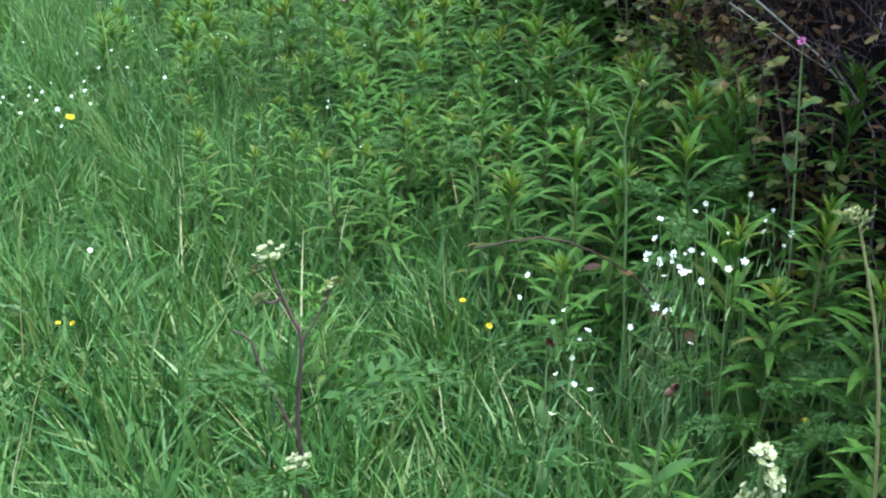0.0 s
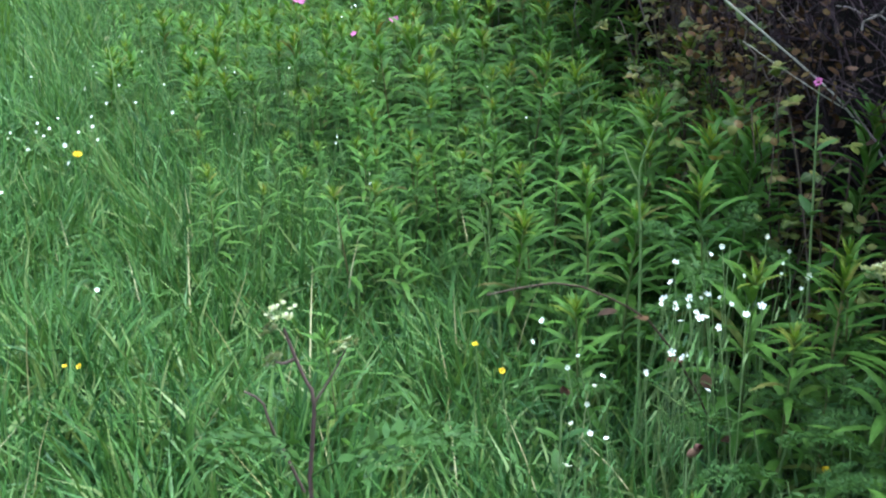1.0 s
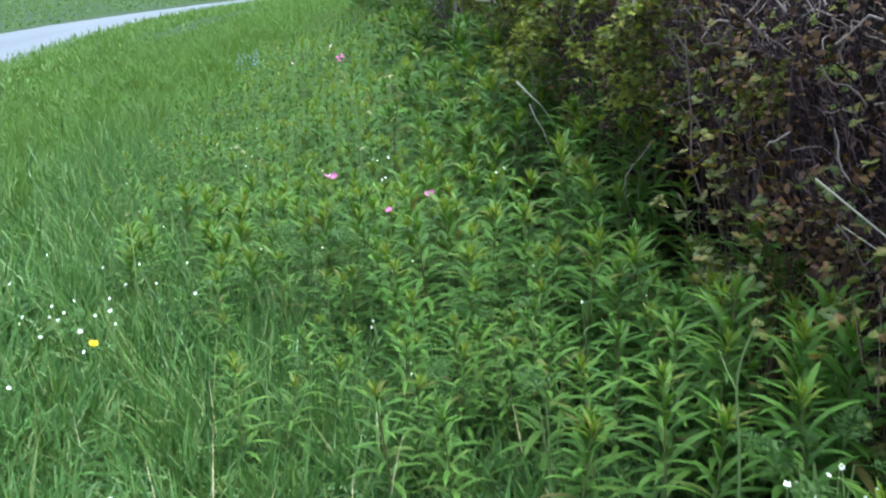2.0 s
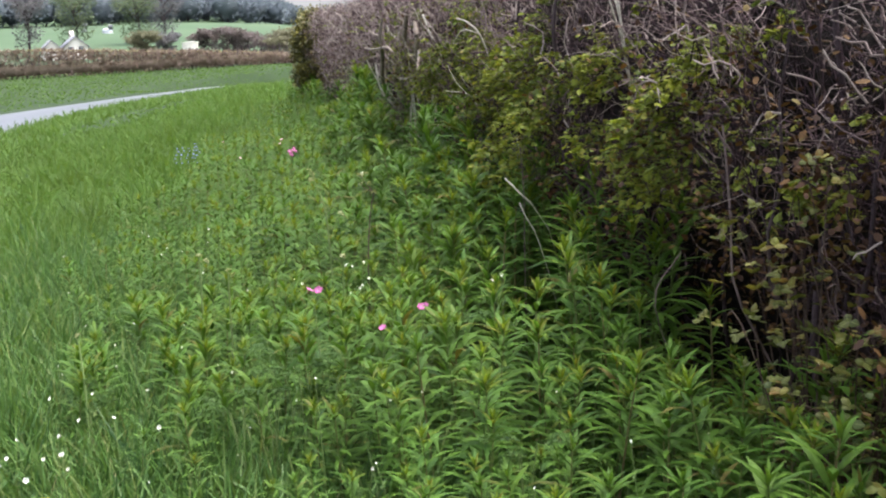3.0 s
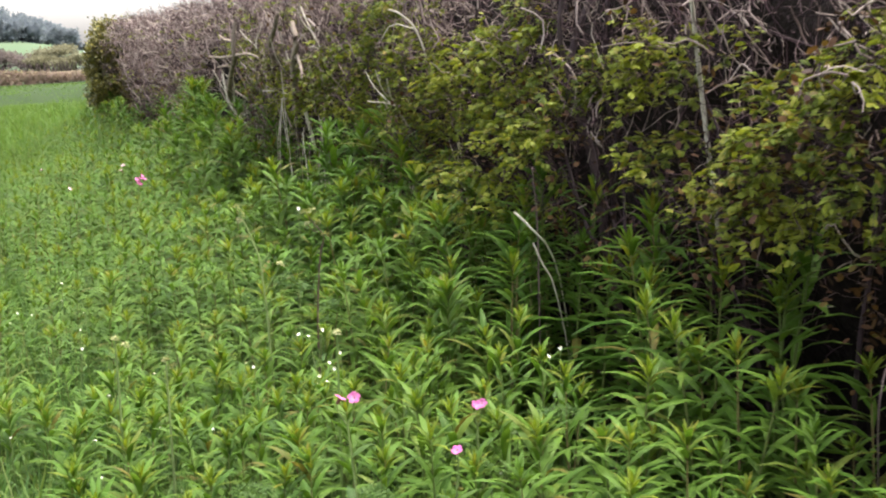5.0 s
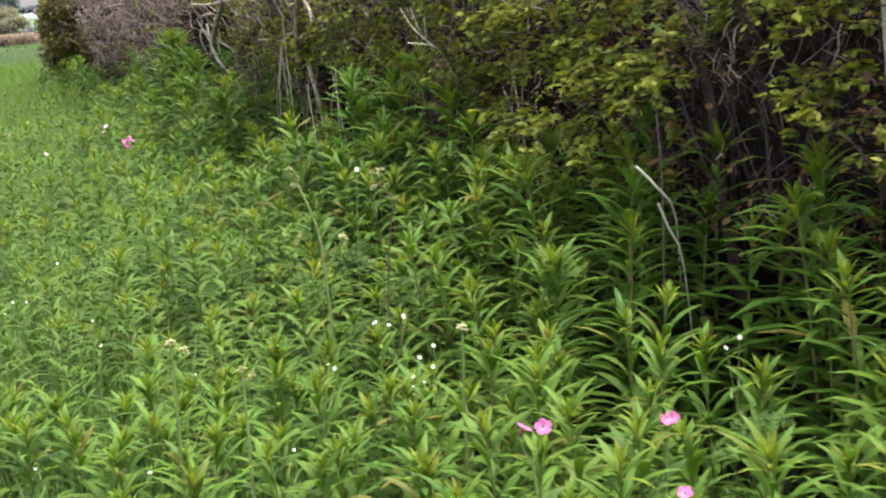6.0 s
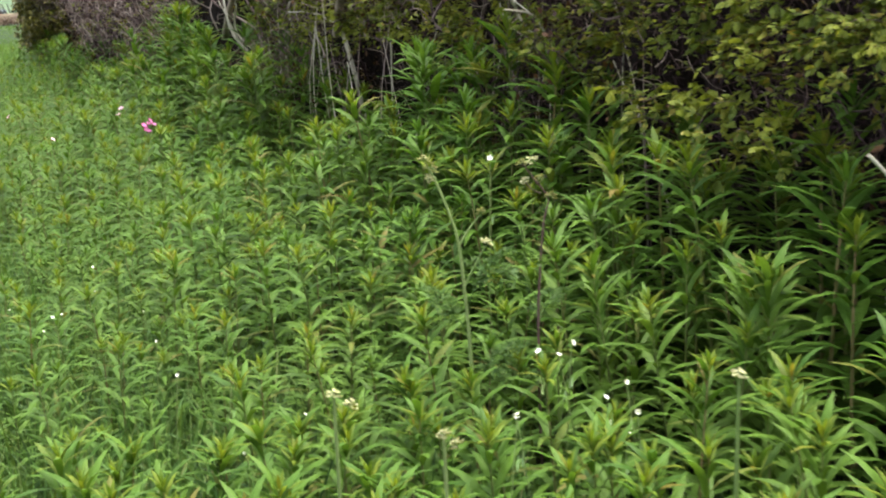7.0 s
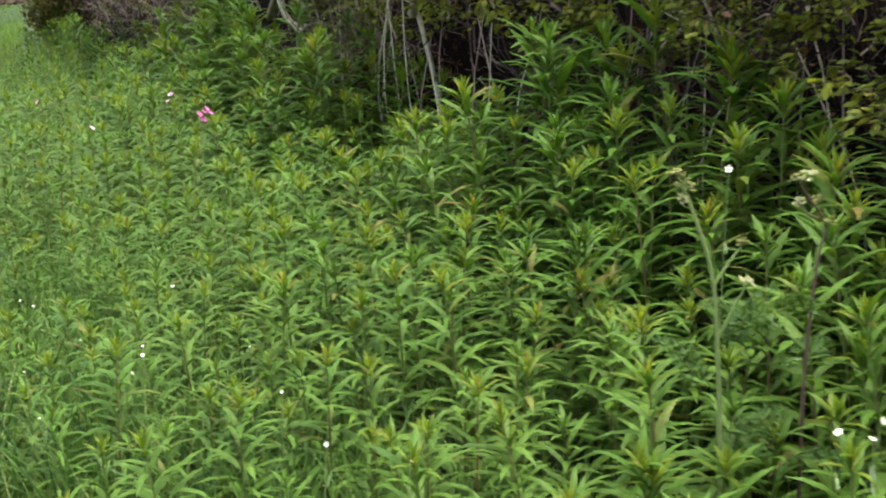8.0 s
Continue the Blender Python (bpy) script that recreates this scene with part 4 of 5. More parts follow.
for u0, d0, h, k in ((1.75, 0.0, 0.62, 4), (2.05, -0.05, 0.7, 4), (2.3, -0.03, 0.75, 4), (2.55, -0.03, 0.85, 5), (2.7, -0.04, 0.7, 5)):
    bramble(u0, d0, h, k, "bramble with green and bronze leaflets on thin canes")
for u0, d0, h, k in ((2.68, -0.02, 0.97, 6), (2.8, -0.06, 0.85, 6), (2.88, -0.02, 0.95, 7), (2.98, -0.06, 0.92, 6), (3.05, -0.02, 0.8, 5), (3.2, 0.02, 0.85, 4)):
    bramble(u0, d0, h, k, "bramble with fresh yellow-green leaflets against the hedge", FRESH_TRIFOLIATE)


def crooked(name, pts, r0, r1, mat, label, category, twigs=(), leaves=0):
    base = np.asarray(pts[0], float)
    ob = thing(name, tuple(base), label, category)
    line = bend(np.asarray(pts, float) - base, 12)
    part("shaft", tubes(line, np.linspace(r0, r1, 12), 6), mat, ob)
    for q in twigs:
        q = np.asarray(q, float) - base
        part("side_twig", tubes(bend(q, 6), np.linspace(r1 * 0.8, r1 * 0.4, 6), 5), mat, ob)
    if leaves:
        at = line[np.linspace(5, 11, leaves).astype(int)] + rng.normal(0, 0.012, (leaves, 3))
        for c in at:
            part("dead_leaf", blades([c], rng.uniform(0, 6.28), rng.uniform(0.6, 1.8), 0.6, 0.034, 0.022, 4, (0.2, 0.95, 1.0, 0.7, 0.05), fold=-0.3), M_BROWN, ob)
    return ob


crooked("bramble_cane", [(0.13, 1.58, 0.56), (0.24, 1.63, 0.555), (0.33, 1.67, 0.505), (0.41, 1.71, 0.425), (0.52, 1.8, 0.2), (0.56, 1.84, 0.0)], 0.0013, 0.0022, M_CANE, "arching brown bramble cane with a few withered leaves", "branch", leaves=7)
crooked("stick", [(0.163, 4.79, 0.752), (0.188, 4.79, 0.728), (0.212, 4.79, 0.7), (0.27, 4.83, 0.635), (0.36, 5.0, 0.45), (0.42, 5.06, 0.0)], 0.0036, 0.002, M_DEAD, "bleached broken stick leaning in the willowherb", "stick")
crooked("stick", [(0.21, 4.785, 0.668), (0.223, 4.785, 0.635), (0.24, 4.79, 0.6), (0.27, 4.8, 0.54), (0.34, 4.9, 0.3), (0.38, 4.96, 0.0)], 0.0028, 0.0015, M_DEAD, "bleached broken stick leaning in the willowherb", "stick")
crooked("stick", [(0.222, 4.8, 0.0), (0.224, 4.8, 0.4), (0.228, 4.8, 0.7), (0.219, 4.8, 0.86)], 0.0022, 0.0016, M_PALE, "pale dead upright stick at the foot of the hedge", "stick")
crooked("stick", [(0.86, 3.66, 0.0), (0.74, 3.55, 0.35), (0.6, 3.46, 0.62), (0.585, 3.45, 0.8), (0.566, 3.45, 1.02)], 0.0036, 0.0026, M_PALE, "pale dead upright stick at the foot of the hedge", "stick")
crooked("twig", [(0.6, 3.8, 0.0), (0.5, 3.64, 0.35), (0.413, 3.5, 0.6), (0.49, 3.55, 0.705)], 0.0018, 0.0012, M_PALE, "thin bleached twig standing under the hedge", "stick")
crooked("stick", [(1.05, 2.5, 0.0), (0.98, 2.36, 0.45), (0.86, 2.32, 0.62), (0.79, 2.3, 0.69), (0.6, 2.29, 0.852)], 0.0026, 0.002, M_DEAD, "pale dead stick slanting out of the hedge", "stick", twigs=[[(0.86, 2.32, 0.62), (0.76, 2.24, 0.69), (0.62, 2.2, 0.79)]])
for trunk_line, r0 in (([(0.62, 5.02, 0.0), (0.53, 5.08, 0.5), (0.47, 5.04, 0.85), (0.42, 5.08, 1.1), (0.48, 5.03, 1.32), (0.5, 5.0, 1.5)], 0.015), ([(0.42, 5.08, 1.08), (0.37, 5.0, 1.22), (0.38, 4.93, 1.42)], 0.009),
                       ([(0.76, 3.2, 0.0), (0.7, 3.2, 0.6), (0.74, 3.14, 1.0), (0.7, 3.1, 1.3), (0.73, 3.06, 1.55)], 0.009)):
    hedge_part("trunk", tubes(bend(trunk_line, 14), np.linspace(r0, r0 * 0.6, 14), 8), M_STEM, "grey slanting trunk")
crooked("dead_branch", [(0.6, 4.5, 0.7), (0.55, 4.47, 1.0), (0.51, 4.44, 1.25), (0.49, 4.42, 1.4)], 0.0065, 0.0045, M_DEAD, "bleached forked branch among the hedge twigs", "branch",
        twigs=[[(0.52, 4.45, 1.2), (0.47, 4.36, 1.3), (0.44, 4.3, 1.38)], [(0.515, 4.44, 1.24), (0.5, 4.5, 1.34), (0.47, 4.56, 1.37)]])
crooked("dead_branch", [(0.25, 6.05, 1.0), (0.18, 6.0, 1.22), (0.12, 5.98, 1.29), (0.07, 5.95, 1.31)], 0.0042, 0.003, M_DEAD, "bleached forked branch among the hedge twigs", "branch",
        twigs=[[(0.17, 6.0, 1.24), (0.1, 6.06, 1.26), (0.06, 6.1, 1.2)]])
crooked("dead_branch", [(0.22, 6.3, 0.8), (0.16, 6.27, 0.92), (0.12, 6.26, 0.97), (0.02, 6.2, 0.99)], 0.004, 0.0025, M_DEAD, "bleached forked branch among the hedge twigs", "branch",
        twigs=[[(0.12, 6.26, 0.97), (0.07, 6.32, 1.03), (0.04, 6.36, 1.1)]])
# old gnarled boughs at the dark opening of the far face
for rows, r0, forks in (([(-0.3, 9.96, 0.82), (-0.32, 9.58, 0.94), (-0.31, 9.29, 1.06), (-0.3, 8.92, 1.16), (-0.31, 8.87, 1.24), (-0.29, 8.83, 1.35)], 0.019, [[(-0.3, 8.92, 1.16), (-0.37, 9.1, 1.15), (-0.43, 9.42, 1.16)], [(-0.3, 8.92, 1.16), (-0.26, 8.41, 1.17), (-0.23, 8.06, 1.15)], [(-0.31, 8.87, 1.24), (-0.35, 8.91, 1.25), (-0.38, 8.98, 1.28)], [(-0.31, 9.28, 1.08), (-0.34, 9.23, 1.1), (-0.39, 9.4, 1.09)]]),
                        ([(-0.04, 8.17, 0.87), (-0.07, 7.9, 1.02), (-0.08, 7.8, 1.13), (-0.08, 7.61, 1.22), (-0.09, 7.66, 1.31)], 0.02, [[(-0.07, 7.74, 1.16), (-0.08, 7.48, 1.1), (-0.09, 7.38, 1.05)], [(-0.08, 7.8, 1.13), (-0.13, 7.79, 1.12), (-0.16, 7.68, 1.16)]]),
                        ([(-0.08, 8.56, 1.06), (-0.12, 8.41, 1.13), (-0.15, 8.26, 1.22), (-0.14, 8.06, 1.29), (-0.13, 7.98, 1.35)], 0.02, [])):
    crooked("old_bough", rows, r0, r0 * 0.62, M_BOUGH, "thick gnarled grey-brown bough in the hedge", "branch", twigs=forks)
crooked("dead_branch", [(0.1, 8.2, 0.3), (0.02, 8.25, 0.8), (-0.05, 8.28, 1.08), (-0.1, 8.3, 1.3)], 0.012, 0.007, M_DEAD, "bleached forked branch among the hedge twigs", "branch",
        twigs=[[(-0.03, 8.27, 1.0), (-0.12, 8.2, 1.12), (-0.16, 8.12, 1.24)], [(0.0, 8.26, 0.9), (-0.1, 8.35, 0.96), (-0.2, 8.4, 0.97)]])
crooked("dead_branch", [(-0.12, 9.45, 0.4), (-0.22, 9.4, 0.7), (-0.33, 9.38, 0.86), (-0.36, 9.38, 1.05)], 0.01, 0.006, M_DEAD, "bleached forked branch among the hedge twigs", "branch",
        twigs=[[(-0.3, 9.39, 0.82), (-0.36, 9.3, 0.95), (-0.42, 9.25, 1.08)]])

# pale old boughs that show through the far stretch of the face
for k in range(15):
    u = 6.7 + 0.24 * k + rng.uniform(-0.1, 0.1)
    z0 = rng.uniform(0.65, 1.0)
    z1 = z0 + rng.uniform(0.3, 0.55)
    lean = rng.uniform(-0.3, 0.3)
    rows = [tuple(hedge_point(np.array([u + lean * f + rng.uniform(-0.07, 0.07)]), np.array([0.05 - 0.08 * f + rng.uniform(-0.04, 0.04)]), np.array([min(1.5, z0 + (z1 - z0) * f)]))[0]) for f in (0.0, 0.25, 0.5, 0.75, 1.0)]
    forks = [[rows[q], tuple(np.array(rows[q]) + np.array([-0.05, rng.uniform(-0.12, 0.12), 0.05])), tuple(np.array(rows[q]) + np.array([-0.07, rng.uniform(-0.2, 0.2), rng.uniform(0.0, 0.14)]))] for q in (2, 3)]
    crooked("dead_branch", rows, rng.uniform(0.004, 0.008), 0.0035, M_PALE if k % 4 else M_DEAD, "bleached forked branch among the hedge twigs", "branch", twigs=forks)

# ---------------------------------------------------------------- flowers


def petals(n, size, wide, lean, curl, deep=False, z=0.0):
    """A ring of n petals round the origin, opening upwards."""
    az = np.arange(n) * 2 * math.pi / n
    if deep:
        az = np.repeat(az, 2) + np.tile([-0.16, 0.16], n)
    m = len(az)
    b = np.stack([0.0015 * np.cos(az), 0.0015 * np.sin(az), np.full(m, z)], -1)
    return blades(b, az, lean, curl, size, wide, 3, (0.3, 0.85, 1.0, 0.55), fold=-0.1)


def ball(r, squash=1.0, rings=4, sides=7):
    s = np.linspace(0, 1, rings + 1)
    line = np.stack([0 * s, 0 * s, (s * 2 - 1) * r * squash], -1)
    return tubes(line, np.maximum(r * np.sin(s * math.pi), r * 0.08), sides)


CAMPION = mesh_from("flower", petals(5, 0.0115, 0.0088, 1.1, 0.35, True, 0.011), M_PINK)
CAMPION_PALE = mesh_from("flower", petals(5, 0.0115, 0.0075, 1.0, 0.4, True, 0.011), M_PALE_PINK)
CALYX = mesh_from("calyx", tubes(np.array([(0, 0, 0), (0, 0, 0.002), (0, 0, 0.006), (0, 0, 0.011)]), [0.0008, 0.0028, 0.0036, 0.0026], 7), M_CALYX)


def campion(head, blooms, label, pale=False, closed=False, size=1.0):
    """A campion plant whose blooms stand round the point head."""
    hx, hy, hz = head
    bx, by = hx + rng.uniform(-0.04, 0.04), hy + rng.uniform(-0.04, 0.04)
    g = float(ground_z(bx, by))
    ob = thing("campion", (bx, by, g), label, "flower", "campions on the verge")
    top = np.array([hx - bx, hy - by, hz - g - 0.05])
    part("stem", tubes(bend([(0, 0, 0), top * np.array([0.3, 0.4, 0.5]), top], 8), np.linspace(0.0026, 0.0018, 8), 6), M_GSTEM, ob)
    for k in range(5):
        f = 0.25 + 0.16 * k
        for a in (0, math.pi):
            part("leaf", blades([top * np.array([f, f, f])], a + k * 1.57 + rng.uniform(-0.3, 0.3), 0.8, 0.6, 0.075 - 0.03 * f, 0.026 - 0.008 * f, 4, (0.3, 0.9, 1.0, 0.65, 0.05), fold=-0.25), M_PARSLEY, ob)
    for off in blooms:
        end = np.array([hx - bx, hy - by, hz - g]) + np.array(off) - np.array([0, 0, 0.012])
        part("stalk", tubes(bend([top, (top + end) / 2 + np.array(off) * 0.2, end], 5), 0.0011, 5), M_GSTEM, ob)
        cal = part("calyx", CALYX, None, ob, "reddish brown calyx")
        cal.location = end
        tip = (rng.uniform(0.3, 0.95), rng.uniform(-0.5, 0.5), rng.uniform(-1.0, 1.0))
        cal.rotation_euler = tip
        if closed:
            cal.scale = (1.2, 1.2, 1.3)
        else:
            fl = part("flower", CAMPION_PALE if pale else CAMPION, None, ob, "pale pink flower" if pale else "bright pink flower")
            fl.location, fl.rotation_euler = end, tip
            fl.scale = (rng.uniform(0.75, 1.0) * size, rng.uniform(0.75, 1.0) * size, rng.uniform(0.8, 1.2) * size)
    return ob


campion((-0.431, 3.786, 0.607), [(-0.016, 0, 0), (0.016, 0.004, 0.003)], "bright pink campion with paired flowers among the willowherb")
campion((-0.146, 4.007, 0.501), [(-0.008, 0, 0), (0.012, 0.004, 0.002)], "bright pink campion flowering among the willowherb")
campion((-0.251, 3.728, 0.513), [(0, 0, 0)], "bright pink campion with one small flower among the willowherb")
campion((0.689, 1.925, 0.788), [(0, 0, 0)], "bright pink campion standing against the dark hedge", size=0.65)
campion((-0.876, 8.068, 0.573), [(-0.012, 0, 0.006), (0.014, 0, 0.024), (0.004, 0.01, -0.008), (0.018, 0, -0.024), (0.01, 0.01, 0.01), (0.028, -0.01, 0.004), (0.006, 0, -0.02)], "pink campion with a cluster of flowers in the verge")
campion((-0.95, 8.35, 0.63), [(0, 0, 0), (-0.01, 0, -0.03)], "pink campion with faded flowers in the verge", pale=True)
campion((-1.449, 9.267, 0.556), [(0, 0, 0)], "pale pink campion in the verge", pale=True)
campion((-1.255, 8.548, 0.505), [(0, 0, 0)], "pale pink campion in the verge", pale=True)
campion((0.318, 0.98, 0.662), [(0, 0, 0), (0.008, 0, 0.008)], "leafy campion with closed reddish buds", closed=True)
campion((0.237, 1.539, 0.43), [(0, 0, 0), (0.01, 0.002, -0.004)], "leafy campion with closed reddish buds", closed=True)

STITCH = [mesh_from("flower", petals(5, z * 0.74, 0.0034, 0.55 + 0.3 * k, 0.35, True), M_WHITE) for k, z in enumerate((0.0085, 0.0105, 0.0075))]
STITCH_EYE = mesh_from("eye", ball(0.0014, 0.8, 3, 6), M_CREAM)


def stitchwort(x, y, z, k, size=1.0):
    bx, by = x + rng.uniform(-0.05, 0.05), y + rng.uniform(-0.05, 0.05)
    g = float(ground_z(bx, by))
    ob = thing("stitchwort", (bx, by, g), "white star-flowered stitchwort on a thread-thin stem", "flower", "stitchwort in the grass")
    top = np.array([x - bx, y - by, z - g])
    part("stem", tubes(bend([(0, 0, 0), top * np.array([0.2, 0.3, 0.55]), top], 6), 0.0009, 4), M_GSTEM, ob)
    fl = part("flower", STITCH[k % 3], None, ob)
    fl.location, fl.rotation_euler = top, (rng.uniform(-0.4, 1.5), rng.uniform(-0.9, 0.9), rng.uniform(-0.7, 0.7))
    fl.scale = (size,) * 3
    eye = part("eye", STITCH_EYE, None, fl, "yellowish centre")
    for f in (0.45, 0.65, 0.82):
        part("leaf", blades([top * f] * 2, [f * 9, f * 9 + 3.14], 0.9, 0.5, 0.035, 0.004, 2, (0.8, 0.9, 0.05)), M_GRASS, ob)


spray = [(0.434, 1.742, 0.466), (0.576, 1.75, 0.454), (0.472, 1.689, 0.466), (0.206, 1.811, 0.368), (-0.749, 2.462, 0.2), (-0.54, 4.657, 0.446), (-0.342, 4.913, 0.458), (-0.381, 4.682, 0.4),
         (-0.906, 5.198, 0.39), (0.247, 1.476, 0.4), (0.232, 1.364, 0.4), (0.302, 1.52, 0.35), (0.275, 1.5, 0.37), (-0.343, 5.303, 0.735)]
for i in range(14):
    spray.append((0.465 + rng.normal(0, 0.035), 1.72 + rng.normal(0, 0.04), 0.45 + rng.normal(0, 0.028)))
for i in range(10):
    spray.append((0.60 + rng.normal(0, 0.07), 1.85 + rng.normal(0, 0.07), 0.46 + rng.normal(0, 0.04)))
for i in range(9):
    spray.append((0.36 + rng.normal(0, 0.1), 1.62 + rng.normal(0, 0.08), 0.38 + rng.normal(0, 0.03)))
spray += [(0.436, 1.746, 0.457), (0.481, 1.776, 0.458), (0.458, 1.658, 0.479), (0.474, 1.594, 0.493), (0.632, 1.845, 0.487), (0.677, 1.857, 0.46), (0.585, 1.781, 0.439), (0.575, 1.871, 0.455), (0.433, 1.774, 0.489), (0.215, 1.658, 0.48)]
spray += [(-0.342, 4.914, 0.46), (-0.389, 4.653, 0.385), (-0.367, 4.638, 0.396), (-0.345, 4.648, 0.424), (-0.381, 4.88, 0.453), (-0.403, 4.92, 0.452), (-0.319, 4.745, 0.436), (-0.559, 4.597, 0.473), (-0.344, 4.77, 0.407), (-0.397, 3.276, 0.51), (-0.868, 4.603, 0.364), (-0.906, 4.461, 0.368), (-0.162, 3.248, 0.474), (0.099, 4.23, 0.531), (0.071, 4.228, 0.516), (-0.152, 3.813, 0.424)]
for k, (x, y, z) in enumerate(spray):
    stitchwort(x, y, z, k, rng.uniform(0.55, 0.9))
for k in range(50):
    y = rng.uniform(2.7, 6.6)
    x = float(edge(y)) + rng.normal(0.1, 0.32)
    if x < float(face(y)) - 0.25:
        stitchwort(x, y, max(0.24, float(willow_height(x, y)) * 0.95 + rng.uniform(-0.06, 0.03)), k, rng.uniform(0.35, 0.6))
for k in range(26):
    x, y = -1.1 + rng.normal(0, 0.16), 3.55 + rng.normal(0, 0.3)
    stitchwort(x, y, rng.uniform(0.27, 0.34), k, rng.uniform(0.6, 0.9))


def buttercup(x, y, z, size=1.0):
    g = float(ground_z(x, y))
    ob = thing("buttercup", (x, y, g), "yellow buttercup in the long grass", "flower", "buttercups in the grass")
    part("stem", tubes(bend([(0.02, 0.01, 0), (0.012, 0, (z - g) * 0.5), (0, 0, z - g)], 5), 0.0012, 5), M_GSTEM, ob)
    fl = part("flower", petals(5, 0.0095 * size, 0.0095 * size, 0.6, 0.5), M_YELLOW, ob)
    fl.location, fl.rotation_euler = (0, 0, z - g), (rng.uniform(0, 0.6), rng.uniform(-0.3, 0.3), 0)


for x, y, z, q in ((-0.93, 2.993, 0.355, 1.5), (0.11, 1.859, 0.34, 0.6), (0.154, 1.778, 0.33, 0.6), (-0.69, 2.043, 0.22, 0.55), (-0.66, 2.042, 0.22, 0.6), (0.648, 1.576, 0.25, 0.9), (-1.3, 3.3, 0.32, 0.9)):
    buttercup(x, y, z, q)

BELL = mesh_from("bell", tubes(np.array([(0, 0, 0), (0, 0, -0.004), (0, 0, -0.012), (0, 0, -0.016)]), [0.0012, 0.0042, 0.0048, 0.0075], 6), M_BLUE)
for i in range(6):
    x, y = -2.17 + rng.normal(0, 0.11), 11.9 + rng.normal(0, 0.3)
    h = rng.uniform(0.26, 0.36)
    ob = thing("bluebell", (x, y, float(ground_z(x, y))), "blue-violet bluebell with nodding bells in the grass", "flower", "bluebells in the grass")
    line = bend([(0, 0, 0), (0.005, 0, h * 0.6), (0.04, 0, h)], 8)
    part("stem", tubes(line, 0.0025, 5), M_GSTEM, ob)
    for k in range(9):
        b = part("bell", BELL, None, ob)
        b.location = line[3 + k % 5] + np.array([0.012 * math.cos(k * 2.4), 0.012 * math.sin(k * 2.4), 0.0])
        b.scale = (0.85,) * 3

# ---------------------------------------------------------------- cow parsley


def feather_leaf(length, seed):
    """A feathery, twice-divided leaf along +x that arches down."""
    r = np.random.default_rng(seed)
    s = np.linspace(0, 1, 9)
    rach = np.stack([s * length, 0 * s, 0.25 * length * np.sin(s * 2.3)], -1)
    geos = [tubes(rach, np.linspace(0.0016, 0.0005, 9), 4)]
    B, AZ, LN = [], [], []
    for k in range(9):
        f = 0.28 + 0.7 * k / 8
        root = np.array([np.interp(f, s, rach[:, i]) for i in range(3)])
        pl = length * 0.36 * (1 - f) ** 0.7 + 0.012
        for sgn in (-1, 1):
            a = sgn * 1.05
            d = np.array([math.cos(a), math.sin(a), -0.1])
            for j in range(5):
                q = (j + 0.6) / 5
                for t2 in (-1, 1):
                    B.append(root + d * pl * q)
                    AZ.append(a + t2 * 0.7)
                    LN.append(pl * 0.38 * (1.1 - q) + 0.006)
            B.append(root + d * pl * 0.85)
            AZ.append(a)
            LN.append(pl * 0.3)
    n = len(B)
    geos.append(blades(np.array(B), np.array(AZ) + r.uniform(-0.3, 0.3, n), 1.4 + r.uniform(-0.5, 0.5, n), r.uniform(0, 0.5, n), np.array(LN), np.array(LN) * r.uniform(0.22, 0.42, n), 2, (0.5, 1.0, 0.1), twist=r.uniform(-1.1, 1.1, n)))
    return join(*geos)


FEATHER = [mesh_from("leaf", feather_leaf(0.2, k), M_PARSLEY) for k in range(4)]


def umbel(spread, seed, droop=0.0):
    r = np.random.default_rng(seed)
    geos = []
    n = 9
    az = np.arange(n) * 2.4
    rad = spread * np.sqrt((np.arange(n) + 0.5) / n)
    ends = np.stack([rad * np.cos(az), rad * np.sin(az), 0.8 * spread - 0.5 * rad - droop * rad], -1) + r.normal(0, spread * 0.08, (n, 3))
    s = np.linspace(0, 1, 4)[:, None]
    geos.append(tubes(np.stack([e * s for e in ends]), 0.0006, 4))
    B = (ends[:, None] + r.normal(0, spread * 0.12, (n, 4, 3)) * np.array([1, 1, 0.5])).reshape(-1, 3)
    m = len(B)
    cups = []
    for k in range(3):
        cups.append(blades(B, r.uniform(0, 6.28, m), 0.7, 0.6, 0.0036, 0.0034, 2, (0.6, 1, 0.7)))
    return geos[0], join(*cups)


UMBELS = []
for k in range(4):
    rays, cups = umbel(0.008 + 0.0018 * k, k, 0.5)
    UMBELS.append(mesh_from("umbel", join_mats([(rays, 0), (cups, 1)]), [M_GSTEM, M_CREAM]))


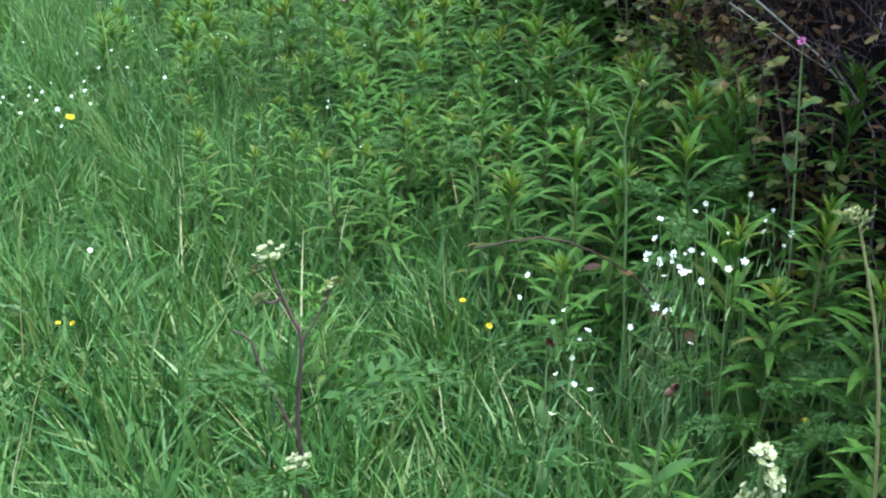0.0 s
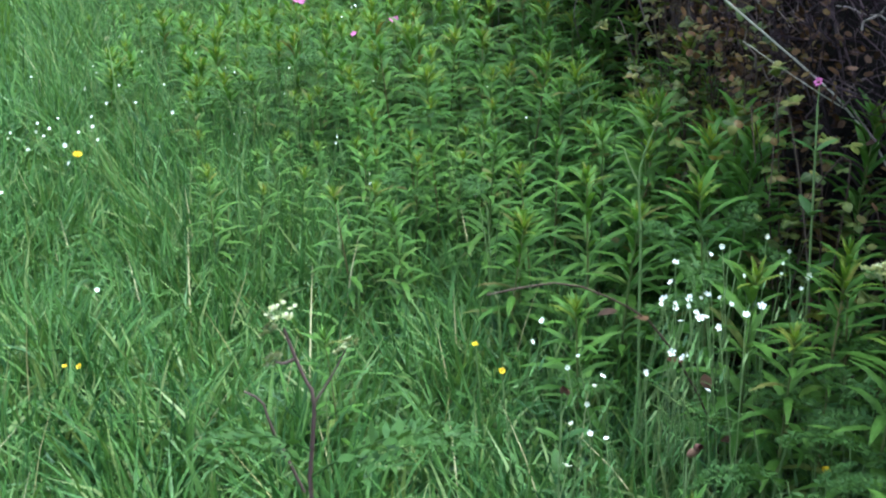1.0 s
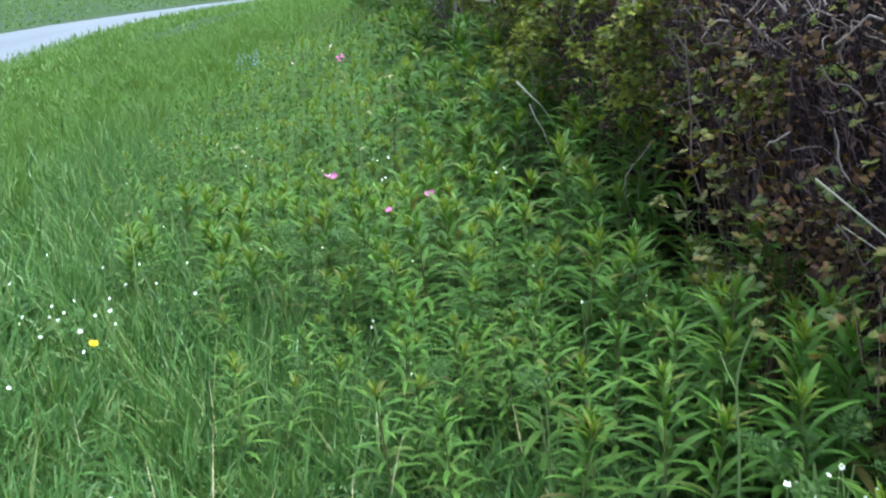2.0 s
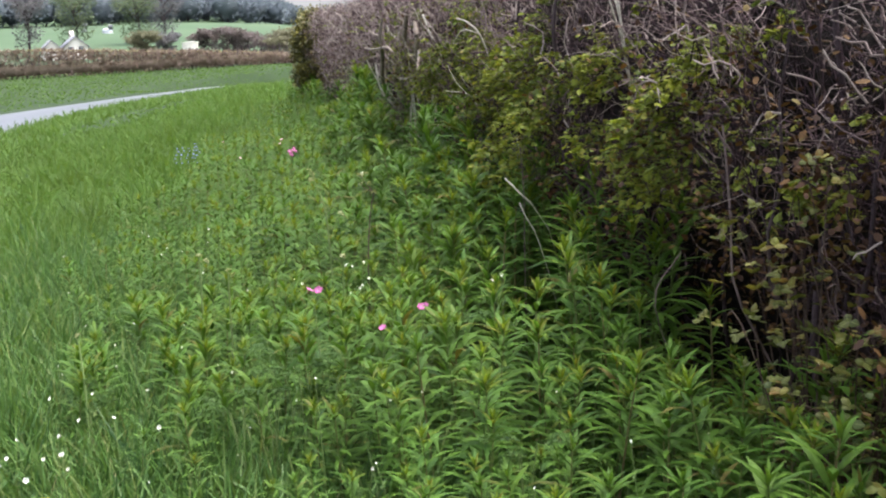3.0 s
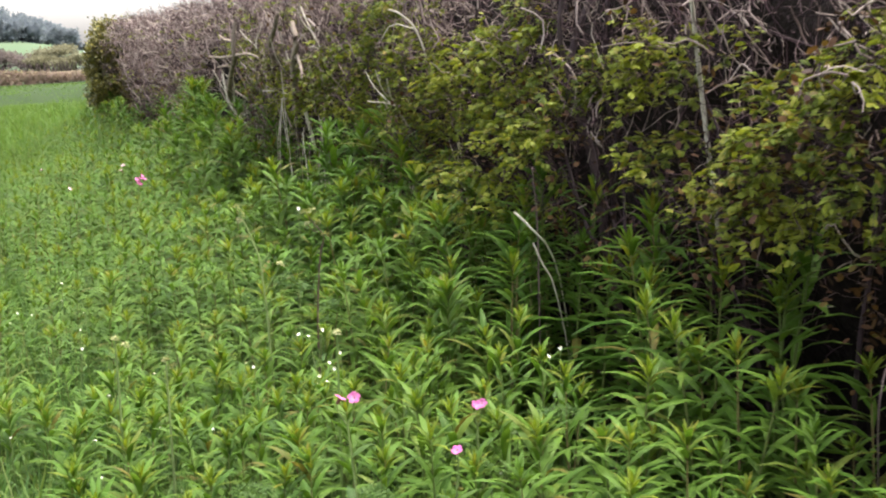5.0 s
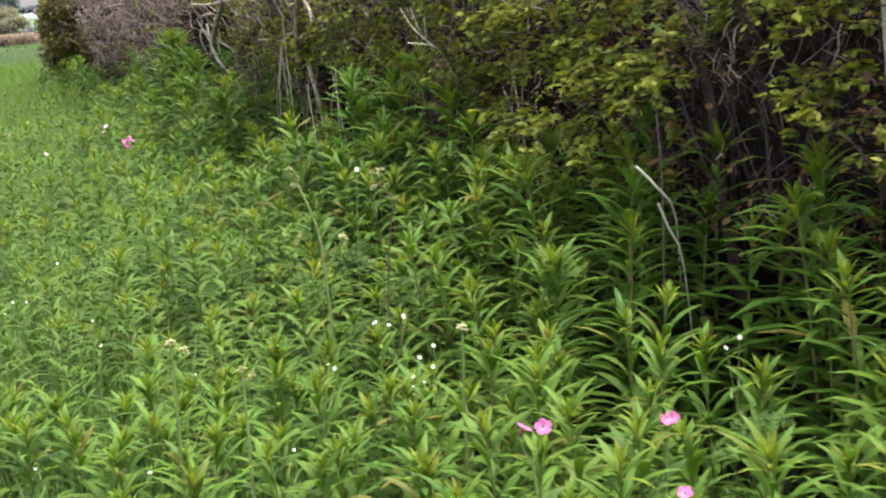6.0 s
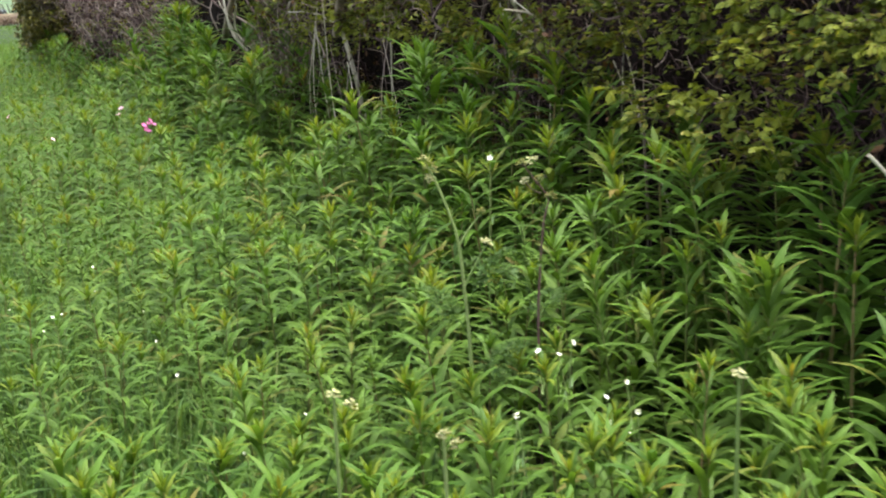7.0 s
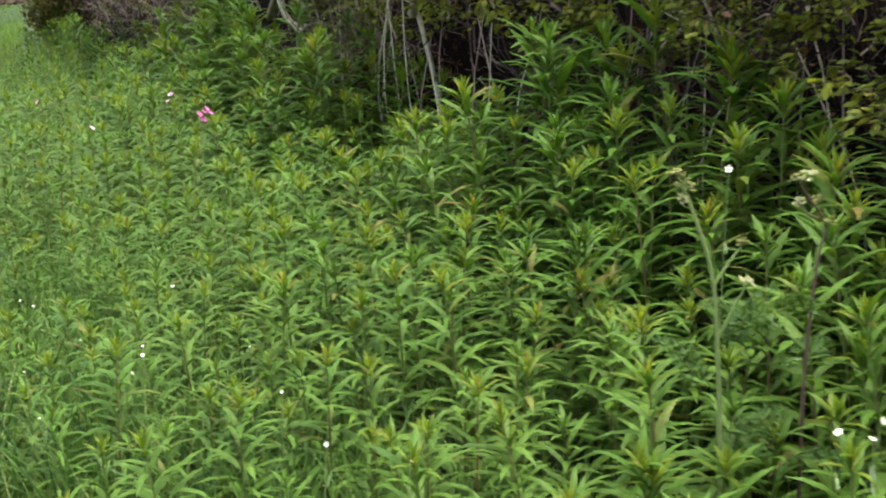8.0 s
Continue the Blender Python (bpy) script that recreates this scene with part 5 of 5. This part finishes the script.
def cow_parsley(line, heads, arms, label, mat=None, leaves=3, r0=0.0042):
    base = np.asarray(line[0], float)
    ob = thing("cow_parsley", tuple(base), label, "plant", "cow parsley on the verge")
    main = bend(np.asarray(line, float) - base, 14)
    part("stem", tubes(main, np.linspace(r0, r0 * 0.5, 14), 7), mat or M_GSTEM, ob)
    for a in arms:
        part("side_stem", tubes(bend(np.asarray(a, float) - base, 8), np.linspace(r0 * 0.6, r0 * 0.35, 8), 6), mat or M_GSTEM, ob)
    for k, (h, tip) in enumerate(heads):
        um = part("umbel", UMBELS[(k + len(arms)) % 4], None, ob, "small cream umbel")
        um.location, um.rotation_euler = np.asarray(h, float) - base, (tip, rng.uniform(-0.6, 0.6), rng.uniform(0, 6))
    for k in range(leaves):
        q = part("leaf", FEATHER[k % 4], None, ob, "feathery divided leaf")
        q.location = main[int(2 + k * 4 / max(1, leaves))]
        q.rotation_euler = (rng.uniform(-0.2, 0.2), rng.uniform(-0.7, 0.1), rng.uniform(0, 6.28))
        q.scale = (rng.uniform(0.5, 0.85),) * 3
    return ob


cow_parsley([(-0.045, 0.94, 0.0), (-0.045, 0.935, 0.4), (-0.046, 0.93, 0.645), (-0.04, 0.93, 0.704), (-0.036, 0.93, 0.75), (-0.043, 0.93, 0.769), (-0.051, 0.93, 0.794), (-0.058, 0.93, 0.82)],
            [((-0.06, 0.928, 0.836), 0.2), ((-0.07, 0.925, 0.82), -0.5), ((-0.069, 0.926, 0.79), -0.7), ((-0.002, 0.93, 0.8), 0.3), ((-0.046, 0.91, 0.62), 0.2)],
            [[(-0.052, 0.93, 0.648), (-0.069, 0.93, 0.695), (-0.079, 0.93, 0.723), (-0.084, 0.93, 0.746), (-0.1, 0.93, 0.757)], [(-0.037, 0.93, 0.742), (-0.02, 0.93, 0.768), (-0.004, 0.93, 0.797)], [(-0.05, 0.93, 0.79), (-0.06, 0.928, 0.786), (-0.068, 0.926, 0.789)]],
            "cow parsley with a purple-brown stem and cream buds", M_PSTEM, 4, 0.0027)
cow_parsley([(0.6, 1.05, 0.0), (0.565, 1.03, 0.45), (0.548, 1.03, 0.65), (0.522, 1.03, 0.77), (0.506, 1.03, 0.828)],
            [((0.506, 1.03, 0.822), 0.5), ((0.494, 1.025, 0.82), -0.9), ((0.516, 1.02, 0.82), 1.2)], [[(0.565, 1.03, 0.42), (0.6, 1.02, 0.5), (0.64, 1.0, 0.56)]],
            "cow parsley with a nodding young umbel beside the hedge", M_STRAW, 4, 0.0026)
cow_parsley([(0.36, 0.74, 0.0), (0.345, 0.71, 0.4), (0.34, 0.68, 0.68), (0.338, 0.673, 0.775)],
            [((0.338, 0.672, 0.775), 0.3), ((0.345, 0.665, 0.755), 0.9), ((0.33, 0.675, 0.735), -0.7), ((0.334, 0.665, 0.72), 0.4)], [[(0.35, 0.71, 0.5), (0.3, 0.71, 0.66), (0.25, 0.71, 0.71)]],
            "cow parsley with hanging cream flower heads", M_GSTEM, 3)
cow_parsley([(0.42, 1.95, 0.0), (0.408, 1.95, 0.3), (0.406, 1.95, 0.49), (0.4, 1.95, 0.62), (0.424, 1.95, 0.7)],
            [((0.428, 1.95, 0.703), 0.2)], [[(0.4, 1.95, 0.6), (0.385, 1.95, 0.63), (0.372, 1.95, 0.665)]], "tall pale cow parsley stem with a bud", M_GSTEM, 3, 0.0032)
cow_parsley([(-0.465, 5.11, 0.0), (-0.468, 5.11, 0.4), (-0.472, 5.11, 0.52), (-0.48, 5.11, 0.63), (-0.511, 5.112, 0.729), (-0.526, 5.112, 0.76)],
            [((-0.533, 5.112, 0.776), 0.2), ((-0.522, 5.107, 0.76), 0.8), ((-0.526, 5.11, 0.742), -0.8), ((-0.43, 5.112, 0.668), 0.5), ((-0.424, 5.112, 0.61), 0.2)],
            [[(-0.477, 5.112, 0.61), (-0.455, 5.112, 0.64), (-0.432, 5.112, 0.664)], [(-0.472, 5.112, 0.53), (-0.445, 5.112, 0.575), (-0.424, 5.112, 0.606)]], "pale-stemmed cow parsley with cream flower heads", M_GSTEM, 3, 0.004)
cow_parsley([(-0.34, 5.11, 0.0), (-0.332, 5.11, 0.4), (-0.322, 5.11, 0.54), (-0.309, 5.11, 0.637), (-0.298, 5.11, 0.678), (-0.318, 5.11, 0.71)],
            [((-0.348, 5.11, 0.75), 0.1), ((-0.327, 5.11, 0.752), -0.3), ((-0.342, 5.11, 0.717), -0.6), ((-0.312, 5.11, 0.717), 0.8), ((-0.296, 5.105, 0.682), 0.5)],
            [[(-0.318, 5.11, 0.708), (-0.332, 5.11, 0.73), (-0.345, 5.11, 0.748)], [(-0.312, 5.11, 0.69), (-0.33, 5.11, 0.7), (-0.342, 5.11, 0.715)]], "dark-stemmed cow parsley with cream flower heads", M_PSTEM, 4, 0.003)
cow_parsley([(-0.86, 4.5, 0.0), (-0.85, 4.49, 0.35), (-0.845, 4.48, 0.585)], [((-0.845, 4.48, 0.588), 0.1), ((-0.825, 4.48, 0.57), 0.4)], [], "short cow parsley with cream buds in the grass", M_GSTEM, 3)
cow_parsley([(-0.75, 4.37, 0.0), (-0.742, 4.36, 0.3), (-0.738, 4.355, 0.555)], [((-0.738, 4.355, 0.56), 0.2), ((-0.722, 4.355, 0.545), 0.5)], [], "short cow parsley with cream buds in the grass", M_GSTEM, 3)
cow_parsley([(-0.39, 4.3, 0.0), (-0.385, 4.29, 0.35), (-0.378, 4.286, 0.595)], [((-0.378, 4.286, 0.6), 0.1)], [], "short cow parsley with cream buds in the grass", M_GSTEM, 2)
cow_parsley([(-1.1, 3.95, 0.0), (-1.11, 4.0, 0.3), (-1.13, 4.05, 0.44)], [((-1.13, 4.05, 0.45), 0.1)], [], "short cow parsley with cream buds in the grass", M_GSTEM, 2)

# loose feathery leaves that stand by themselves in the bed
tuft_spots = [(0.52, 1.92, 0.5), (0.56, 1.98, 0.48), (0.7, 1.75, 0.33), (0.75, 1.8, 0.36), (0.66, 1.65, 0.3), (0.7, 1.6, 0.34), (0.55, 1.4, 0.33), (-0.47, 3.72, 0.42), (-0.5, 3.8, 0.42), (-0.4, 3.66, 0.42), (-0.55, 3.7, 0.38), (-0.35, 3.75, 0.4),
              (-0.62, 3.62, 0.36), (-0.15, 3.9, 0.42), (-0.08, 4.05, 0.45), (0.62, 1.3, 0.3), (0.72, 1.42, 0.34), (0.78, 1.55, 0.36), (0.6, 1.5, 0.3), (0.68, 1.22, 0.3), (0.5, 1.25, 0.27), (0.8, 1.68, 0.4), (0.57, 1.6, 0.33), (-0.6, 1.5, 0.2), (-0.55, 1.42, 0.22), (-0.62, 1.38, 0.2), (0.05, 3.1, 0.42), (-0.1, 2.7, 0.34), (0.15, 2.5, 0.38)]
for k, (x, y, z) in enumerate(tuft_spots):
    g = float(ground_z(x, y))
    ob = thing("parsley_rosette", (x, y, g), "feathery green cow parsley leaves without a flower", "plant", "parsley leaves in the bed")
    for j in range(3):
        a = rng.uniform(0, 6.28)
        part("stalk", tubes(bend([(0, 0, 0), (0.01 * math.cos(a), 0.01 * math.sin(a), (z - g) * 0.6), (0.03 * math.cos(a), 0.03 * math.sin(a), z - g - 0.02)], 5), 0.0014, 5), M_GSTEM, ob)
        q = part("leaf", FEATHER[(k + j) % 4], None, ob)
        q.location, q.rotation_euler = (0.03 * math.cos(a), 0.03 * math.sin(a), z - g - 0.02), (rng.uniform(-0.5, 0.5), rng.uniform(-0.35, 0.5), a)
        q.scale = (rng.uniform(0.4, 0.7),) * 3

# ---------------------------------------------------------------- far side of the lane
FAR_LINE = np.array([(-60, 38), (-34, 58), (-18.5, 67.5), (-6, 79), (6, 92)], float)


def far_line(t):
    s = np.linspace(0, 1, len(FAR_LINE))
    return np.interp(t, s, FAR_LINE[:, 0]), np.interp(t, s, FAR_LINE[:, 1])


n = 30000
t = rng.random(n)
fx, fy = far_line(t)
fz = rng.random(n) ** 0.8 * 1.32 * np.interp(t, [0, 0.48, 0.58, 0.66, 0.71, 0.76, 1], [1.15, 1.12, 0.86, 0.68, 0.5, 0.28, 0.22])
off = rng.normal(0, 0.3, n) * (1 - 0.3 * fz)
fb = on_ground(fx + off, fy - off * 0.6)
fb[:, 2] += fz + 0.06 * fuzz(fx, fy, 2.0)
far_hedge = thing("hedge", (float(far_line(0.5)[0]), float(far_line(0.5)[1]), 0.0), "low clipped russet-brown hedge across the lane", "hedge")
FB = np.array(far_hedge.location)
fl = blades(fb - FB, U(0, 6.28, n), U(0, 1.8, n), U(-0.3, 0.5, n), U(0.1, 0.26, n), U(0.05, 0.12, n), 2, (0.6, 1.0, 0.3), twist=U(-1, 1, n))
tagged(part("foliage", fl, M_FAR_HEDGE, far_hedge), kind="stuff")
nt = 2600
ct = rng.random(nt) * 0.8
cx_, cy_ = far_line(ct)
cb = on_ground(cx_ + rng.normal(0, 0.12, nt), cy_)
cb[:, 2] += 1.32 * np.interp(ct, [0, 0.48, 0.58, 0.66, 0.71, 0.76, 1], [1.15, 1.12, 0.86, 0.68, 0.5, 0.28, 0.22]) - 0.03
tagged(part("cut_top", blades(cb - FB, U(0, 6.28, nt), U(0.3, 1.5, nt), U(-0.2, 0.4, nt), U(0.06, 0.16, nt), U(0.04, 0.08, nt), 2, (0.6, 1.0, 0.3)), M_STRAW, far_hedge, "pale bleached clipped top"), kind="stuff")
tt = np.linspace(0.002, 0.998, 260)
hx_, hy_ = far_line(tt)
stems_ = np.stack([np.stack([hx_, hy_, ground_z(hx_, hy_) - 0.05], -1), np.stack([hx_ + U(-0.1, 0.1, 260), hy_, ground_z(hx_, hy_) + 0.7], -1), np.stack([hx_ + U(-0.2, 0.2, 260), hy_, ground_z(hx_, hy_) + 1.25], -1)], 1)
tagged(part("branch", (tubes(stems_ - FB, [0.05, 0.04, 0.02], 5)), M_STEM, far_hedge), kind="stuff")
seg = tubes(np.stack([hx_, hy_, ground_z(hx_, hy_) + 0.42], -1) - FB, 0.3, 6)
part("hedge_heart", seg, M_FAR_HEDGE, far_hedge)


def at_bearing(b, d):
    x, y = d * math.sin(radians(b)) - 0.3, d * math.cos(radians(b)) + 0.9
    return x, y, float(ground_z(x, y))


def box(x0, x1, y0, y1, z0, z1):
    V = np.array([(x, y, z) for z in (z0, z1) for x, y in ((x0, y0), (x1, y0), (x1, y1), (x0, y1))], float)
    Q = np.array([(3, 2, 1, 0), (4, 5, 6, 7), (0, 1, 5, 4), (1, 2, 6, 5), (2, 3, 7, 6), (3, 0, 4, 7)])
    return V, Q, np.zeros((8, 2))


def gable_wall(w, d, h, rise):
    """A block with two pointed ends that face along y."""
    V = np.array([(x, y, z) for y in (-d / 2, d / 2) for x, z in ((-w / 2, 0), (w / 2, 0), (w / 2, h), (0, h + rise), (-w / 2, h))], float)
    Q = np.array([(0, 1, 2, 4), (6, 5, 9, 7), (1, 6, 7, 2), (5, 0, 4, 9)])
    V2 = np.concatenate([V, V[[3, 8]] + np.array([0.001, 0, 0])])
    T = np.array([(4, 2, 10, 3), (7, 9, 8, 11)])
    return V2, np.concatenate([Q, T]), np.zeros((len(V2), 2))


def roof_slab(w, d, h, rise, sgn, over=0.25, thick=0.12):
    x0, z0 = sgn * (w / 2 + over), h - rise * over / (w / 2)
    V = np.array([(px, y, pz + dz) for dz in (0, thick) for y in (-d / 2 - over, d / 2 + over) for px, pz in ((0.0, h + rise), (x0, z0))], float)
    Q = np.array([(0, 1, 3, 2), (4, 6, 7, 5), (0, 4, 5, 1), (2, 3, 7, 6), (1, 5, 7, 3), (0, 2, 6, 4)])
    return V, Q, np.zeros((8, 2))


def house(b, dist, w, d, h, rise, turn, wall, roof, label, wings=(), name="cottage", chimney=True, panes=2):
    x, y, z = at_bearing(b, dist)
    ob = thing(name, (x, y, z - 0.3), label, "house")
    ob.rotation_euler = (0, 0, turn)
    part("wall", gable_wall(w, d, h, rise), wall, ob)
    for sgn in (-1, 1):
        part("roof", roof_slab(w, d, h, rise, sgn, 0.25 if chimney else 0.05), roof, ob)
    for k in range(panes):
        for lv in range(2 if h > 3 else 1):
            win = part("window", box(-0.4, 0.4, -d / 2 - 0.06, -d / 2 - 0.02, 1.0 + 2.1 * lv, 2.1 + 2.1 * lv), M_GLASS, ob, "dark window")
            win.location = ((-1 + 2 * k) * w * 0.22, 0, 0)
    if chimney:
        part("chimney", box(-0.3, 0.3, d * 0.3, d * 0.3 + 0.6, h + rise * 0.7, h + rise + 0.9), wall, ob)
    for dx in wings:
        wing = part("wing", gable_wall(w * 0.75, d * 0.8, h * 0.9, rise * 0.85), wall, ob)
        wing.location = (dx, d * 0.1, 0)
        for sgn in (-1, 1):
            part("roof", roof_slab(w * 0.75, d * 0.8, h * 0.9, rise * 0.85, sgn), roof, ob).location = (dx, d * 0.1, 0)
    return ob


house(-14.7, 190, 3.4, 6, 2.1, 1.4, radians(20), M_RENDER, M_SLATE, "cream cottage with slate gables beyond the far hedge", wings=(-3.3,))
house(-9.62, 175, 2.1, 3.6, 2.35, 0.12, radians(8), M_RENDER, M_RENDER, "small cream outbuilding behind the far hedge", name="outbuilding", chimney=False, panes=0)
house(-13.2, 278, 1.3, 1.8, 0.9, 0.35, radians(60), M_TIN, M_TIN, "pale tin-roofed barn on the green hillside", name="barn", chimney=False)
house(-14.2, 290, 0.9, 1.2, 0.6, 0.25, radians(30), M_TIN, M_TIN, "pale tin-roofed shed on the green hillside", name="shed", chimney=False)
house(-3.4, 285, 1.5, 2.4, 0.75, 0.35, radians(70), M_TIN, M_TIN, "white farm building at the end of the field", name="barn", chimney=False)


def tree(b, dist, h, w, mat, label, dense=700, low=0.06, leaf=0.5):
    dense, leaf = int(dense * 2.4), leaf * 0.75
    x, y, z = at_bearing(b, dist)
    ob = thing("tree", (x, y, z - 0.1), label, "tree", "trees in the valley")
    part("trunk", tubes(bend([(0, 0, 0), (0.05 * w, 0, h * 0.35), (0, 0.05 * w, h * 0.8)], 8), np.linspace(0.02 * h, 0.006 * h, 8), 7), M_STEM, ob)
    limbs = []
    for k in range(9):
        f = rng.uniform(0.25, 0.7)
        a = k * 2.4
        limbs.append(bend([(0, 0, h * f), (w * 0.2 * math.cos(a), w * 0.2 * math.sin(a), h * (f + 0.12)), (w * 0.4 * math.cos(a), w * 0.4 * math.sin(a), h * min(0.92, f + 0.25))], 5))
        part("limb", tubes(limbs[-1], np.linspace(0.012 * h, 0.004 * h, 5), 5), M_STEM, ob)
    cen = np.concatenate([np.array([l[-1] for l in limbs]), np.array([l[3] for l in limbs]), np.array([(0, 0, h * 0.85), (0, 0, h * 0.7), (0, 0, h * 0.5), (0.15 * w, 0, h * (low + 0.15)), (-0.2 * w, 0, h * (low + 0.12)), (0.25 * w, 0, h * 0.3), (-0.25 * w, 0, h * 0.33), (0, 0.2 * w, h * 0.3)])])
    c = cen[rng.integers(len(cen), size=dense)]
    v = rng.normal(0, 1, (dense, 3))
    v /= np.linalg.norm(v, axis=1, keepdims=True)
    p = c + v * (U(0.5, 1.0, dense) * 0.26)[:, None] * np.array([w, w, h * 0.5])
    p[:, 2] = np.clip(p[:, 2], h * low, h)
    part("crown", blades(p, U(0, 6.28, dense), U(0.3, 2.2, dense), U(-0.4, 0.6, dense), U(0.6, 1.3, dense) * leaf, U(0.4, 0.9, dense) * leaf, 2, (0.5, 1.0, 0.3), fold=-0.2, twist=U(-1, 1, dense)), mat, ob)
    return ob


tree(-14.6, 225, 10.0, 7.6, M_TREE_GREEN, "tall green tree on the valley side", 1100)
tree(-16.6, 215, 11.5, 5.5, M_TREE_GREY, "tall grey tree just coming into leaf", 900)
tree(-11.9, 230, 10.0, 7.4, M_TREE_GREEN, "tall light green tree on the valley side", 1000)
tree(-10.75, 235, 11.0, 6.6, M_TREE_GREY, "tall grey tree just coming into leaf", 900)
tree(-11.7, 190, 3.6, 4.6, M_TREE_OLIVE, "rounded yellow-green bush behind the far hedge", 700, 0.02)
tree(-10.7, 195, 3.2, 3.8, M_TREE_GREY, "rounded grey bush behind the far hedge", 600, 0.02)
tree(-9.0, 200, 3.4, 4.6, M_TREE_RED, "rounded plum-brown bush behind the far hedge", 700, 0.02)
tree(-7.9, 190, 4.0, 5.2, M_TREE_RED, "rounded plum-brown bush behind the far hedge", 800, 0.02)
tree(-7.2, 195, 3.0, 4.0, M_TREE_RED, "rounded plum-brown bush behind the far hedge", 600, 0.02)
tree(-6.1, 150, 3.3, 4.6, M_TREE_RED, "rounded russet bush at the field edge", 800, 0.02, 0.4)
tree(-5.2, 147, 4.0, 5.2, M_TREE_OLIVE, "rounded olive-brown bush at the field edge", 900, 0.02, 0.4)
tree(-4.45, 144, 2.9, 3.6, M_TREE_OLIVE, "rounded olive-brown bush at the field edge", 700, 0.02, 0.4)
tree(-3.45, 150, 1.6, 2.2, M_HAZY_WOODS, "low bush at the field edge, tinted blue-grey for haze", 500, 0.02, 0.3)
tree(-4.5, 240, 6.2, 5.0, M_HAZY_WOODS, "rounded tree at the end of the woods, tinted blue-grey for haze", 1000, 0.04)
tree(-18.5, 220, 8.5, 5.5, M_TREE_GREEN, "tall green tree on the valley side", 900)

# woods on the ridge
cr = 850
wb = rng.uniform(-34, 6, cr)
wd = rng.uniform(372, 520, cr)
wx, wy = wd * np.sin(np.radians(wb)) - 0.3, wd * np.cos(np.radians(wb)) + 0.9
wh = np.interp(wb, [-40, -16, -8, -5, -4.3, -3.7, 10], [11, 11, 9, 7, 6, 1.5, 1.5]) * U(0.75, 1.2, cr)
per = 170
v = rng.normal(0, 1, (cr, per, 3))
v /= np.linalg.norm(v, axis=2, keepdims=True)
cw = wh * U(0.36, 0.55, cr)
wp = np.stack([wx, wy, ground_z(wx, wy) + wh * 0.47], -1)[:, None] + v * U(0.7, 1.0, cr * per).reshape(cr, per, 1) * np.stack([cw, cw, wh * 0.5], -1)[:, None]
wp = wp.reshape(-1, 3)
m = len(wp)
crowns = blades(wp, U(0, 6.28, m), U(0.3, 2.4, m), U(-0.4, 0.6, m), U(0.6, 1.4, m), U(0.4, 0.9, m), 2, (0.6, 1.0, 0.4), twist=U(-1, 1, m))
ring = np.arange(10) * 2 * math.pi / 10
lat = np.linspace(-1.45, 1.45, 8)
unit = np.stack([np.cos(lat)[:, None] * np.cos(ring), np.cos(lat)[:, None] * np.sin(ring), np.sin(lat)[:, None] + 0 * ring], -1).reshape(-1, 3)
lump = 1 + rng.normal(0, 0.15, (cr, len(unit), 1))
bv = np.stack([wx, wy, ground_z(wx, wy) + wh * 0.45], -1)[:, None] + unit[None] * lump * np.stack([cw, cw, wh * 0.48], -1)[:, None] * 0.68
bi = np.arange(7)[:, None] * 10 + np.arange(10)[None, :]
bj = np.arange(7)[:, None] * 10 + (np.arange(10)[None, :] + 1) % 10
bq = np.stack([bi, bj, bj + 10, bi + 10], -1).reshape(-1, 4)
inner = (bv.reshape(-1, 3), (bq[None] + (np.arange(cr) * len(unit))[:, None, None]).reshape(-1, 4), np.zeros((cr * len(unit), 2)))
trunks = tubes(np.stack([np.stack([wx, wy, ground_z(wx, wy) - 0.2], -1), np.stack([wx, wy, ground_z(wx, wy) + wh * 0.4], -1), np.stack([wx, wy, ground_z(wx, wy) + wh * 0.85], -1)], 1), [0.25, 0.2, 0.06], 5)
woods = new("woodland", mesh_from("woodland", join_mats([(crowns, 0), (inner, 0), (trunks, 1)]), [M_HAZY_WOODS, M_STEM]))
tagged(woods, "spring woodland along the ridge, coloured blue-grey for haze", "woods", kind="stuff")

# ---------------------------------------------------------------- the top and the field side of the hedge
n = 7000
u = U(HY0, HY1, n)
P = walk_line(n, u, U(0.3, 0.98, n), 1.36 + 0.08 * rng.random(n), U(0.4, 1.2, n), U(-0.5, 0.5, n), rng.normal(0, 0.5, n), U(0.05, 0.16, n), 4, 0.4)
hedge_part("cut_twig", tubes(P, U(0.0015, 0.004, n)[:, None] * np.array([1.1, 1.0, 0.9, 0.8]), 3), M_PALE, "pale cut twig ends")
n = 16000
u, z = U(HY0, HY1, n), 0.25 + 1.1 * rng.random(n)
k = fuzz(u, z, 0.35, 21.0) > -0.1
u, z = u[k], z[k]
n = len(u)
back_leaves = blades(hedge_point(u, 1.0 + 0.08 * rng.random(n), z), U(-1.2, 1.2, n), U(0.6, 2.0, n), U(0.1, 0.8, n), U(0.02, 0.035, n), U(0.012, 0.02, n), 2, (0.5, 1.0, 0.2), twist=U(-0.5, 0.5, n))
hedge_part("leaf", back_leaves, M_HAW, "fresh yellow-green hawthorn leaves")
